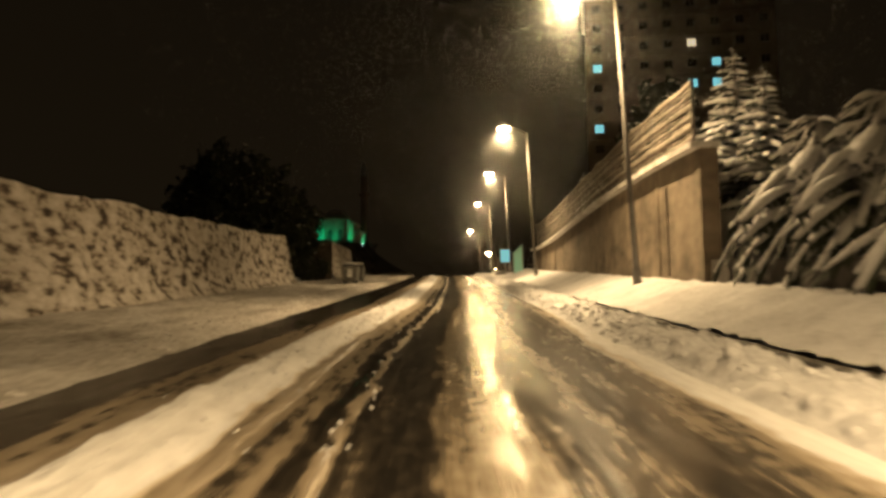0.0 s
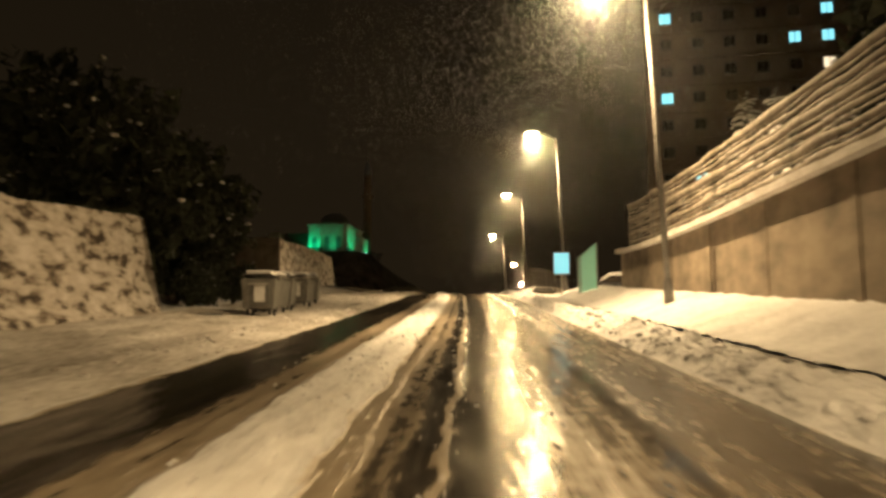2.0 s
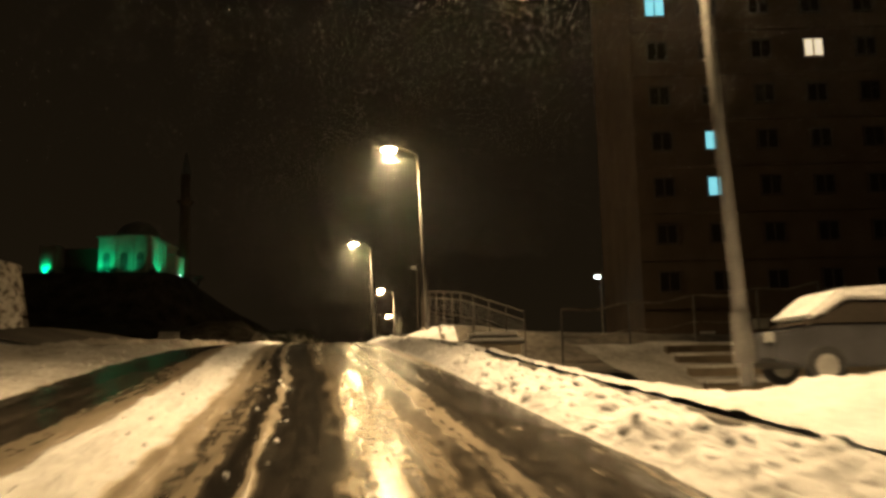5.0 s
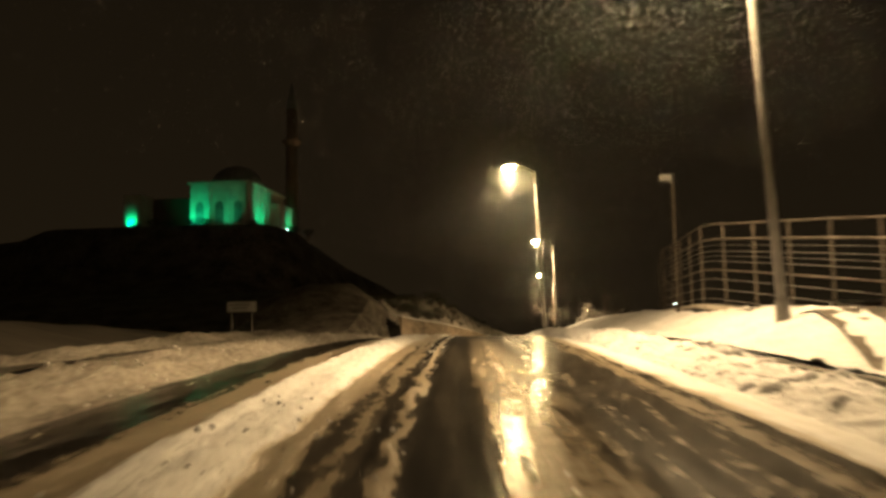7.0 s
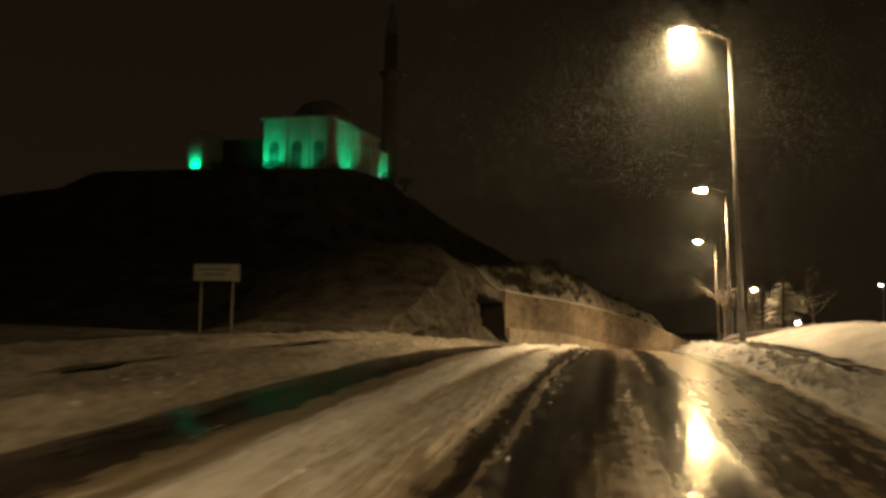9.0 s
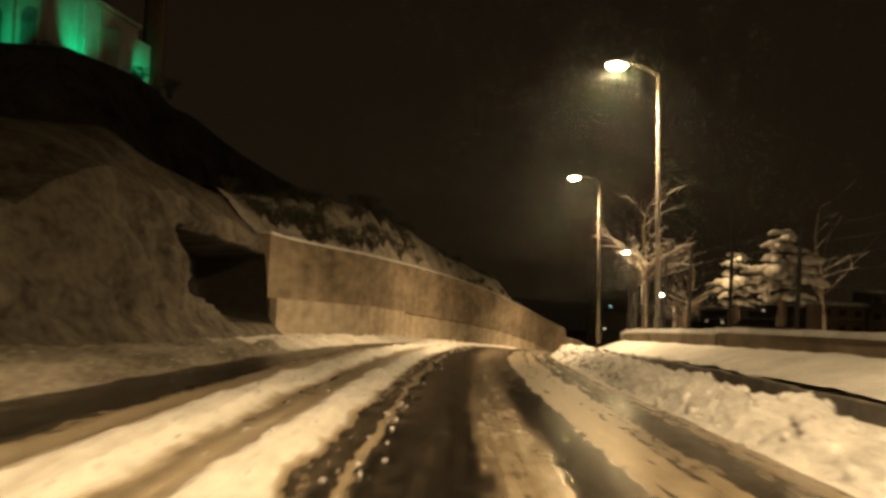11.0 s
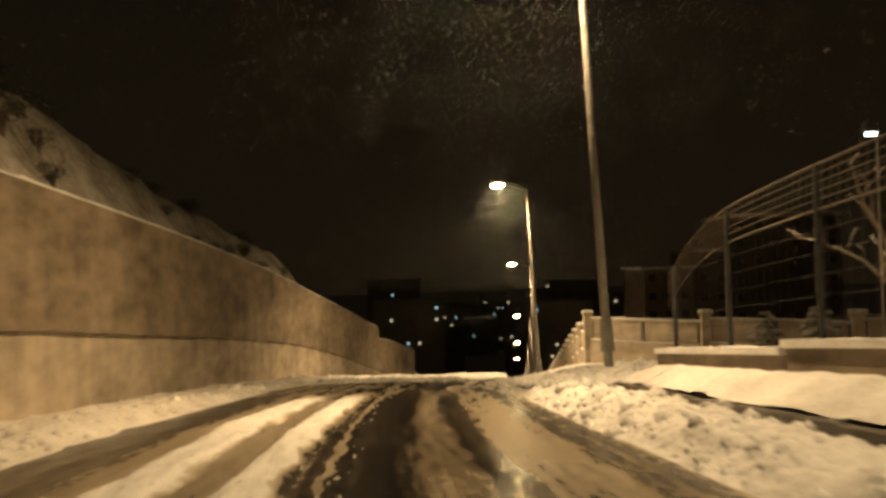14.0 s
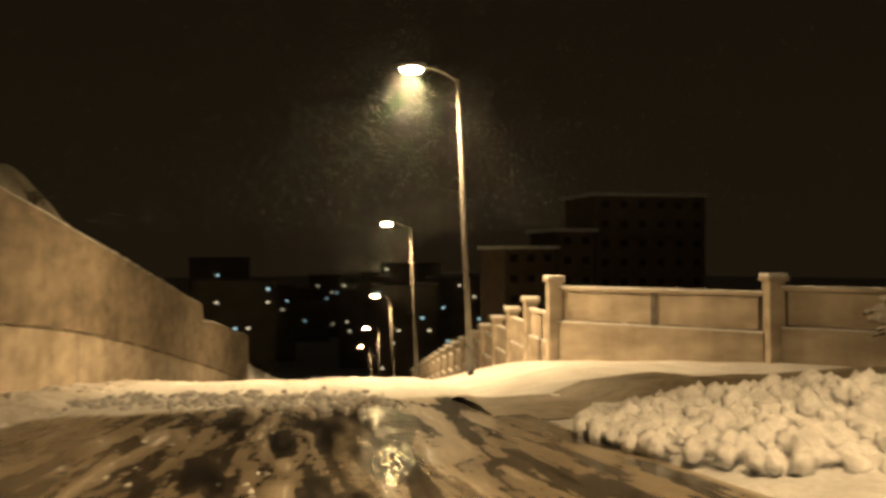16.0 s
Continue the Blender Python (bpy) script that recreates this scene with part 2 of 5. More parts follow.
    wet = ramp(nt, [(0.50, 0.85), (0.53, 0.42), (0.61, 0.42), (0.65, 0.85)])
    k.new(place, wet.inputs[0])
    k.new(calc("MULTIPLY", gloss.outputs[0], wet.outputs[0]), bsdf.inputs["Roughness"])
    dull = ramp(nt, [((-3.1 + 4.5) / 9, 0.16), ((-2.6 + 4.5) / 9, 0.45), (0.62, 0.5), (0.70, 0.3)])
    k.new(place, dull.inputs[0])
    k.new(dull.outputs[0], bsdf.inputs["Specular IOR Level"])
    bp = n.new("ShaderNodeBump")
    bp.inputs["Strength"].default_value, bp.inputs["Distance"].default_value = 0.7, 0.03
    snowy = n.new("ShaderNodeMapRange")
    snowy.inputs["From Min"].default_value, snowy.inputs["From Max"].default_value = 0.5, 0.75
    k.new(f, snowy.inputs["Value"])
    clod = streak(5.0, 2.2, 1.0, 9)
    k.new(calc("ADD", calc("MULTIPLY", f, 0.4), calc("MULTIPLY", snowy.outputs[0], calc("MULTIPLY", clod, 2.6))), bp.inputs["Height"])
    k.new(bp.outputs[0], bsdf.inputs["Normal"])
    return m


ROAD = road_material()


def bank_material():
    """Snow plastered over a rough rock face, with dark rock showing in patches."""
    m = bpy.data.materials.new("snow_plastered_rock")
    m.use_nodes = True
    nt = m.node_tree
    n, k = nt.nodes, nt.links
    bsdf = n["Principled BSDF"]
    co = n.new("ShaderNodeTexCoord")
    a = n.new("ShaderNodeTexNoise")
    a.inputs["Scale"].default_value, a.inputs["Detail"].default_value = 1.7, 8
    a.inputs["Roughness"].default_value = 0.62
    mp = n.new("ShaderNodeMapping")
    mp.inputs["Scale"].default_value = (1, 0.7, 1.7)
    mp.inputs["Rotation"].default_value = (0.35, 0, 0)
    k.new(co.outputs["Object"], mp.inputs[0])
    k.new(mp.outputs[0], a.inputs["Vector"])
    cr = ramp(nt, [(0.38, (0.04, 0.03, 0.022)), (0.435, (0.20, 0.165, 0.13)), (0.49, (0.46, 0.42, 0.375)), (0.66, (0.66, 0.63, 0.60))])
    k.new(a.outputs["Fac"], cr.inputs[0])
    k.new(cr.outputs[0], bsdf.inputs["Base Color"])
    bsdf.inputs["Roughness"].default_value = 0.85
    bp = n.new("ShaderNodeBump")
    bp.inputs["Strength"].default_value, bp.inputs["Distance"].default_value = 0.8, 0.12
    k.new(a.outputs["Fac"], bp.inputs["Height"])
    k.new(bp.outputs[0], bsdf.inputs["Normal"])
    return m


BANK = bank_material()
HILL_CRUST = material("hillside_snow_crust", (0.13, 0.11, 0.09), (0.50, 0.47, 0.43), 0.85, 0.55, 0.8, fine=4.0, distance=0.08)


def clod_material():
    """Ploughed snow broken into rounded clods."""
    m = SNOW.copy()
    m.name = "clodded_snow"
    nt = m.node_tree
    co = next(q for q in nt.nodes if q.type == "TEX_COORD")
    bp = next(q for q in nt.nodes if q.type == "BUMP")
    cell = nt.nodes.new("ShaderNodeTexVoronoi")
    cell.feature = "SMOOTH_F1"
    cell.inputs["Scale"].default_value, cell.inputs["Smoothness"].default_value = 5.5, 0.35
    warp = nt.nodes.new("ShaderNodeTexNoise")
    warp.inputs["Scale"].default_value, warp.inputs["Detail"].default_value = 2.5, 4
    mixer = nt.nodes.new("ShaderNodeVectorMath")
    mixer.operation = "MULTIPLY_ADD"
    mixer.inputs[1].default_value = (0.5, 0.5, 0.5)
    nt.links.new(co.outputs["Object"], warp.inputs["Vector"])
    nt.links.new(warp.outputs["Color"], mixer.inputs[0])
    nt.links.new(co.outputs["Object"], mixer.inputs[2])
    nt.links.new(mixer.outputs[0], cell.inputs["Vector"])
    invert = nt.nodes.new("ShaderNodeMath")
    invert.operation = "SUBTRACT"
    invert.inputs[0].default_value = 1.0
    nt.links.new(cell.outputs["Distance"], invert.inputs[1])
    nt.links.new(invert.outputs[0], bp.inputs["Height"])
    bp.inputs["Strength"].default_value, bp.inputs["Distance"].default_value = 0.55, 0.12
    return m


CLODS = clod_material()
ROCK_SNOW = material("rocky_earth_with_thin_snow", (0.02, 0.016, 0.012), (0.19, 0.165, 0.135), 0.9, 0.9, 0.8, fine=4.5, distance=0.1)
# shade painted as near-black colour, since lamp light would reach into the hollow
HOLLOW_SHADE = material("painted_hollow_shade", (0.006, 0.005, 0.004), (0.02, 0.016, 0.012), 0.95, 3, 0.5)
SLUSH = material("brown_slush", (0.10, 0.078, 0.052), (0.30, 0.25, 0.18), 0.6, 0.7, 0.6, fine=5, distance=0.05)
DARK_GROUND = material("dark_mottled_ground", (0.012, 0.010, 0.008), (0.15, 0.13, 0.105), 0.95, 0.5, 0.8, fine=3.0, distance=0.2)
YARD = material("dark_brown_ground", (0.02, 0.016, 0.012), (0.10, 0.085, 0.068), 0.8, 0.35, 0.5, fine=2.2, stretch=(0.35, 1.5, 1))


# ---- mesh helpers ----
def mesh_object(name, verts, faces, mat, smooth=True, uvs=None):
    me = bpy.data.meshes.new(name)
    me.from_pydata([tuple(v) for v in verts], [], faces)
    if uvs is not None:
        layer = me.uv_layers.new(name="UVMap")
        idx = np.empty(len(me.loops), dtype=np.int32)
        me.loops.foreach_get("vertex_index", idx)
        layer.data.foreach_set("uv", np.asarray(uvs, dtype=np.float32)[idx].ravel())
    if smooth:
        me.polygons.foreach_set("use_smooth", [True] * len(me.polygons))
    me.materials.append(mat)
    return new(name, me)


def part(name, bm, mat, parent=None, label="", smooth=False):
    me = bpy.data.meshes.new(name)
    bm.normal_update()
    bm.to_mesh(me)
    bm.free()
    if smooth:
        me.polygons.foreach_set("use_smooth", [True] * len(me.polygons))
    me.materials.append(mat)
    ob = new(name, me)
    if parent is not None:
        ob.parent = parent
    if label:
        ob["label"] = label
    return ob


def share(name, mesh, parent, m):
    ob = new(name, mesh)
    ob.parent = parent
    ob.matrix_local = m
    return ob


def thing(name, m, label, category, group="", kind=""):
    ob = new(name)
    ob.matrix_world = m
    ob.matrix_basis = m
    return tagged(ob, label, category, group, kind)


def box(bm, size, at=(0, 0, 0), rot=None, bevel=0.0):
    """A box of that size with the middle of its base at the given place."""
    made = bmesh.ops.create_cube(bm, size=1)["verts"]
    m = Matrix.Translation(at) @ (rot or Matrix.Identity(4)) @ Matrix.Translation((0, 0, size[2] / 2)) @ Matrix.Diagonal((*size, 1))
    bmesh.ops.transform(bm, matrix=m, verts=made)
    if bevel:
        edges = list({e for v in made for e in v.link_edges})
        bmesh.ops.bevel(bm, geom=edges, offset=bevel, segments=2, affect="EDGES", profile=0.6)
    return bm


def tube(bm, a, b, ra, rb, sides=8):
    a, b = Vector(a), Vector(b)
    m = Matrix.Translation((a + b) / 2) @ (b - a).to_track_quat("Z", "Y").to_matrix().to_4x4()
    bmesh.ops.create_cone(bm, cap_ends=True, segments=sides, radius1=ra, radius2=rb, depth=(b - a).length, matrix=m)
    return bm


def strip(name, ys, us, height, mat, uv=False, smooth=True, across=None):
    """A sheet over the road's plan: rows along y, columns at us (or across(y, u)); height(y, u) above the road."""
    verts, uvs = [], []
    for y in ys:
        x, z, s = line(y)
        n = math.hypot(1, s)
        for v in us:
            u = across(y, v) if across else v
            verts.append((x + u / n, y - u * s / n, z + height(y, u)))
            uvs.append((u, y))
    w = len(us)
    faces = [(i * w + j, i * w + j + 1, (i + 1) * w + j + 1, (i + 1) * w + j) for i in range(len(ys) - 1) for j in range(w - 1)]
    return mesh_object(name, verts, faces, mat, smooth, uvs if uv else None)


def upright(name, ys, hs, face, mat, smooth=True):
    """A sheet that stands along the road: rows along y, columns at heights hs; face(y, h) gives u and the height."""
    verts = []
    for y in ys:
        for h in hs:
            u, hh = face(y, h)
            verts.append(spot(y, u, hh))
    w = len(hs)
    faces = [(i * w + j, i * w + j + 1, (i + 1) * w + j + 1, (i + 1) * w + j) for i in range(len(ys) - 1) for j in range(w - 1)]
    return mesh_object(name, verts, faces, mat, smooth)


# ---- ground, road and snow ----
def kerb_u(y):
    return 4.15 + 0.35 * ease(130, 165, y) + 0.3 * ease(185, 200, y)


def pave_h(y):
    """Height of the pavement's snow behind the kerb."""
    return 0.10 + 0.24 * ease(130, 150, y) - 0.10 * ease(160, 172, y)


def pave_rise(y):
    """How much the pavement's snow climbs from the kerb to the wall."""
    return 0.6 - 0.3 * ease(138, 165, y)


def ground_h(y, u):
    """Height of the land beside the road, above the road."""
    soft = 0.25 * rough(u * 0.12, y * 0.1) * ease(5, 12, abs(u))
    if u < 0:
        d = -u
        near = 0.05 * ease(4.2, 5, d)
        cliff = ease(11.2, 12.8, d) * 3.35 * (1 - ease(58, 61, y)) * ease(-60, -20, y)
        knoll = ease(12.6, 16.5, d) * 2.6 * ease(58, 62, y) * (1 - ease(110, 118, y))
        low_bank = (0.7 * ease(8, 12, d) - 0.5 * ease(11, 22, d)) * ease(92, 100, y) * (1 - ease(112, 135, y))
        d2 = d + set_back(y)
        hill = ease(158, 180, y) * (ease(7.2, 8.2, d2) * 4.1 + ease(8.0, 14, d2) * 2.6 * (1 - 0.4 * ease(215, 240, y)) + ease(23, 33, d) * 10.5 * ease(180, 194, y))
        fall = ease(45, 140, d) * -4.0
        if y < 181.5:
            hill *= ease(12.2, 15.5, d)
        return near + cliff + knoll + low_bank + hill + fall + soft
    k = kerb_u(y)
    walk_up = pave_h(y) + pave_rise(y) * ease(k, 6.4, u)
    behind = (ease(6.9, 7.6, u) * ease(21, 22.5, y) + ease(9.5, 13, u) * (1 - ease(21, 22.5, y))) * 2.0 * (1 - ease(64, 68, y))
    lower = -1.9 * ease(4.35, 5.9, u) * ease(76, 90, y) * (1 - ease(108, 113, y))
    dip = -2.5 * ease(7, 14, u) * ease(110, 118, y) * (1 - ease(148, 156, y))
    flank = 0.3 * ease(6, 9, u) * ease(150, 165, y) * (1 - ease(195, 204, y)) - 0.25 * ease(5, 7, u) * ease(201, 206, y) * (1 - ease(213, 217, y))
    return (walk_up if u > k else 0.0) + behind + lower + dip + flank + soft


def set_back(y):
    """How much farther left the left wall stands near its start."""
    return -1.35 * (1 - ease(177.5, 188, y))


def hill_h(y, d):
    """Height of the snowy slope behind the left wall, d metres left of the driving line."""
    foot = left_top(y) - 0.1
    crest = 5.6 + 1.9 * ease(176, 194, y) - 0.75 * ease(198, 214, y)
    crest = foot + (crest - foot) * (1 - ease(222, 231, y))
    h = foot + (crest - foot) * ease(7.0, 9.4, d) * (1 - 0.12 * ease(11, 14, d)) - 2.6 * ease(13.5, 16, d)
    return h + (0.28 * rough(d * .5, y * .28, 3) + 0.1 * rough(d * 1.6, y * 1.3, 5)) * ease(7.5, 8.3, d)


def left_top(y):
    return 4.0 + 0.7 * ease(178, 205, y) - 1.5 * min(max((y - 215) / 28, 0), 1) - 1.0 * ease(243, 243.4, y) - 0.6 * ease(246, 262, y) + float(np.interp(y, [216, 222, 230, 240, 250, 264], [0, .25, .8, 1.6, 2.6, 4.0]))


U_LIST = [-1500, -140, -95, -70, -55, -46, -40, -35, -30, -26, -22, -19, -17, -15, -13.5, -12.4, -11.6, -11, -10.4, -9.8, -9, -8.2, -7.7, -7.2, -6.6, -6,
          -5.2, -4.3, -2, 2.5, 3.6, 4.9, 5.5, 6.2, 6.7, 7.1, 7.6, 8.4, 9.4, 10.6, 12, 14, 17, 21, 27, 35, 46, 60, 85, 140, 1500]


def ground_point(y, u):
    yc = min(max(y, -80), 420)
    x, z, s = line(yc)
    n = math.hypot(1, s)
    far = abs(u) > 1000 or y != yc
    h = ground_h(yc, max(min(u, 140), -140)) - (0.08 if -4.4 < u < 6.6 else 0.0)
    px, py, pz = x + u / n, y - (0 if far else u * s / n), z + h - (25 if y > 421 else 0)
    shelf = ease(-46, -40, px) * (1 - ease(-13, -9, px)) * ease(197, 202, py) * (1 - ease(226, 234, py))
    return px, py, pz + (23.1 - pz) * shelf


def land(name, ys, us, lift, mat):
    verts = [(p[0], p[1], p[2] + lift) for p in (ground_point(y, u) for y in ys for u in us)]
    w = len(us)
    faces = [(i * w + j, i * w + j + 1, (i + 1) * w + j + 1, (i + 1) * w + j) for i in range(len(ys) - 1) for j in range(w - 1)]
    return mesh_object(name, verts, faces, mat)


LAND_Y = [float(v) for v in np.arange(-80, 300, 1.5)]
ground = land("ground", [-2000.0] + LAND_Y + [float(v) for v in np.arange(300, 421, 8)] + [2500.0], U_LIST, 0, SNOW)
tagged(land("hill_scrubland", [y for y in LAND_Y if 133 < y < 262], [u for u in U_LIST if -96 < u < -12], 0.12, DARK_GROUND),
       "dark scrubby hillside with little snow below the mosque", "hillside", kind="structure")
# dark brown sheet just above the snow ground left of the road
tagged(land("field_left", [y for y in LAND_Y if 99 < y < 152], [u for u in U_LIST if -96 < u < -6.1], 0.1, YARD),
       "dark brown sheet over the field beside the road", "field", kind="structure")
# dark sheet just above the snow ground behind the fence
tagged(land("yard_behind_fence", [y for y in LAND_Y if 109 < y < 152], [u for u in U_LIST if 8.3 < u < 86], 0.1, DARK_GROUND),
       "dark ground sheet behind the mesh fence", "yard", kind="structure")
tagged(ground, "snow-covered ground under the night sky", "ground", kind="structure")


def road_h(y, u):
    w = u - track(y)
    soft = ease(116, 140, y)
    main = ease(-2.4, -2.15, w) * (1 - ease(-1.62, -1.35, w)) * (1 - soft) + soft * (ease(-2.65, -2.4, w) * (1 - ease(-2.0, -1.8, w)) + ease(-1.45, -1.3, w) * (1 - ease(-1.0, -.85, w)))
    ridge = main * (0.05 + 0.05 * rough(u * 1.2, y * 0.35, 3) + 0.11 * abs(rough(u * 3.2, y * 1.5, 17)))
    slush = ease(-1.45, -1.2, w) * (1 - ease(-.75, -.6, w)) * 0.035 * abs(rough(u * 4, y * .9, 21))
    crumbled = math.exp(-((w + .48) / .1) ** 2) * 0.07 * max(0, rough(u * 2, y * .9, 31) + .1)
    lumps = 0.016 * max(0, rough(u * 3, y * 0.5, 7)) * (1 if u < -1 or u > 0.4 else 0.3) + 0.25 * ease(210, 219, y) * (1 - ease(219, 226, y)) * (0.5 + 0.5 * rough(u * .5, y * .5))
    return (ridge + slush + crumbled) * (1 - ease(197, 203, y)) + lumps - 0.02 * (abs(u + .7) / 3.6) ** 2


Y_FINE = [float(v) for v in np.concatenate([np.arange(-30, 232, 0.2), np.arange(232, 420, 2.0)])]
tagged(strip("road", Y_FINE, [float(v) for v in np.arange(-4.6, 3.21, 0.09)], road_h, ROAD, uv=True),
       "wet asphalt road with brown slush, wheel tracks and a snow ridge", "road", kind="structure")


def windrow_h(y, u):
    k = kerb_u(y)
    t = min(max((u - 2.75) / (k - 2.75), 0), 1)
    crest = 0.15 + 0.05 * rough(y * 0.25, 1.5, 2) - 0.03 * ease(72, 82, y) * (1 - ease(112, 120, y)) + 0.10 * ease(140, 152, y)
    shape = ease(0.0, 0.3, t) * (1 - 0.2 * ease(0.6, 1.0, t))
    lumps = 0.05 + 0.17 * rough(u * 1.7, y * 1.7, 5, 2) + 0.08 * rough(u * 4.0, y * 4.0, 9, 2)
    gap = (0.08 * ease(-0.15, 0.2, rough(y * 0.5, 8.1, 2)) * (1 - ease(130, 150, y)) + 0.12 * ease(130, 150, y) + 0.1 * ease(140, 150, y)) * ease(0.78, 1, t)
    return (shape * (crest + lumps) - gap) * (1 - 0.8 * ease(197, 200.5, y)) - 0.03


ROWS_SNOW = [float(v) for v in np.arange(-8, 200.6, 0.12)]
tagged(strip("snow_windrow_right", ROWS_SNOW, [float(v) for v in np.arange(2.7, 4.16, 0.085)], windrow_h, CLODS,
             across=lambda y, u: 2.75 + (u - 2.75) * (kerb_u(y) - 2.75) / 1.4),
       "lumpy ploughed snow along the kerb", "snow bank", kind="structure")


def pavement_h(y, u):
    base = pave_h(y) + 0.07 + (pave_rise(y) + 0.05 * ease(155, 172, y)) * ease(kerb_u(y), 6.4 - 0.75 * ease(155, 172, y), u)
    base += -1.9 * ease(4.35, 5.9, u) * ease(76, 90, y) * (1 - ease(108, 113, y))
    base = base * (1 - 0.75 * ease(197, 202, y)) + 0.2 * ease(197, 202, y) * ease(5, 7, u)
    trod = 1 - .6 * ease(120, 150, y)
    return base + 0.05 * rough(u * 0.9, y * 0.9, 4) + 0.09 * trod * abs(rough(u * 2.6, y * 1.9, 8, 3))


tagged(strip("pavement_snow", [float(v) for v in np.arange(-14, 203, 0.2)], [float(v) for v in np.arange(0.12, 2.6, 0.12)],
             pavement_h, SNOW, across=lambda y, u: u + kerb_u(y)),
       "trodden snow lying on the pavement", "pavement", kind="structure")


def verge_ridges(y, u):
    """Ploughed ridges that run along the verge past the crest."""
    w = u + 0.25 * rough(y * .08, 3.3)
    ridge = 0.16 * math.exp(-((w + 4.85) / .22) ** 2) + 0.15 * math.exp(-((w + 5.7) / .28) ** 2) + 0.22 * math.exp(-((w + 7.6) / .5) ** 2) * (1 - ease(165, 172, y))
    return ridge * (0.75 + 0.5 * rough(u * 1.5, y * 1.2, 2)) * ease(92, 104, y) * (1 - 0.5 * ease(196, 205, y))


def verge_h(y, u):
    t = ease(-4.25, -4.9, u)
    return -0.02 + t * (0.10 + 0.06 * rough(u * 0.8, y * 0.5, 3) + 0.10 * max(0, rough(u * 2.0, y * 1.8, 6))) + 0.12 * ease(-6, -9.8, u) * (1 - ease(165, 175, y)) + verge_ridges(y, u)


# the middle stretch takes a darker brown than the two ends
for name, y0, y1, mat, label in (("snow_verge_climb", -16, 101, SNOW_GREY, "snow verge beside the climbing road"),
                                 ("snow_verge_crest", 101, 167, VERGE_BROWN, "brown ploughed snow verge with low ridges"),
                                 ("snow_verge_bend", 167, 300, SNOW_DIRTY, "snow verge below the retaining wall")):
    tagged(strip(name, [float(v) for v in np.arange(y0, y1 + .01, 0.3)], [float(v) for v in np.arange(-10.0, -4.1, 0.2)], verge_h, mat), label, "snow bank", kind="structure")


# ---- loose lumps of snow ----
ICO = bmesh.new()
bmesh.ops.create_icosphere(ICO, subdivisions=1, radius=1)
ICO_V = np.array([v.co[:] for v in ICO.verts])
ICO_F = [tuple(v.index for v in f.verts) for f in ICO.faces]
ICO.free()


def lumps_of_snow(name, places, label, seed, mat=None):
    """places: y, u, height, size; each becomes a broken lump."""
    rng = np.random.RandomState(seed)
    verts, faces = [], []
    for y, u, h, size in places:
        p = np.array(spot(y, u, h))
        v = ICO_V * (size * rng.uniform(.6, 1.15, 3)) * rng.uniform(.75, 1.2, (len(ICO_V), 1))
        a = rng.uniform(0, 6.28)
        v = v @ np.array([[math.cos(a), -math.sin(a), 0], [math.sin(a), math.cos(a), 0], [0, 0, 1]]) + p
        o = len(verts)
        verts += v.tolist()
        faces += [tuple(i + o for i in f) for f in ICO_F]
    return tagged(mesh_object(name, verts, faces, mat or SNOW, smooth=True), label, "snow", kind="stuff")


rg = random.Random(77)
crumbs = []
for _ in range(6500):
    y = rg.uniform(-2, 201)
    u = 2.85 + (kerb_u(y) - 2.9) * rg.random()
    size = (0.025 + 0.11 * rg.random() ** 2.4) * (1 + 0.6 * ease(184, 192, y))
    crumbs.append((y, u, windrow_h(y, u) - 0.3 * size, size))
lumps_of_snow("windrow_lumps", crumbs, "broken lumps of ploughed snow along the kerb", 1)
crumbs = []
for _ in range(2600):
    y = rg.uniform(0, 235)
    big = 1.0 - 0.45 * ease(95, 101, y) * (1 - ease(160, 168, y)) + 0.9 * ease(184, 192, y)
    u = -4.35 - rg.random() ** 1.6 * 1.6
    size = (0.02 + 0.07 * rg.random() ** 2.5) * big
    crumbs.append((y, u, verge_h(y, u) - 0.25 * size, size))
lumps_of_snow("verge_lumps", crumbs, "loose lumps of snow along the left verge", 2, SNOW_DIRTY)
crumbs = []
for _ in range(4200):
    y = rg.uniform(0, 222)
    u = track(y) + (rg.gauss(-1.75, .4) if rg.random() < .75 else rg.gauss(-.5, .1))
    size = 0.010 + 0.034 * rg.random() ** 3
    crumbs.append((y, u, road_h(y, u) - .3 * size, size))
lumps_of_snow("road_crumbs", crumbs, "crumbs of packed snow between the wheel tracks", 3)
crumbs = []
for _ in range(1900):
    a, r = rg.uniform(0, 6.28), rg.random() ** .55
    y, u = 204.6 + 3.5 * r * math.cos(a), 6.6 + 3.6 * r * math.sin(a)
    crumbs.append((y, u, 0.05 + 0.1 * ease(4.5, 6.5, u) + 0.42 * (1 - r) ** .7 * rg.uniform(.4, 1), 0.05 + 0.17 * rg.random() ** 1.8))
lumps_of_snow("snow_heap", crumbs, "heap of broken ploughed snow at the side street", 4)
crumbs = []
for _ in range(420):
    y, u = rg.gauss(211.5, 1.0), rg.uniform(-4.2, 1.5)
    y -= 0.35 * u
    crumbs.append((y, u, road_h(y, u) + .02, 0.03 + 0.11 * rg.random() ** 2.2))
lumps_of_snow("crossing_lumps", crumbs, "broken snow pushed across the road mouth", 5)


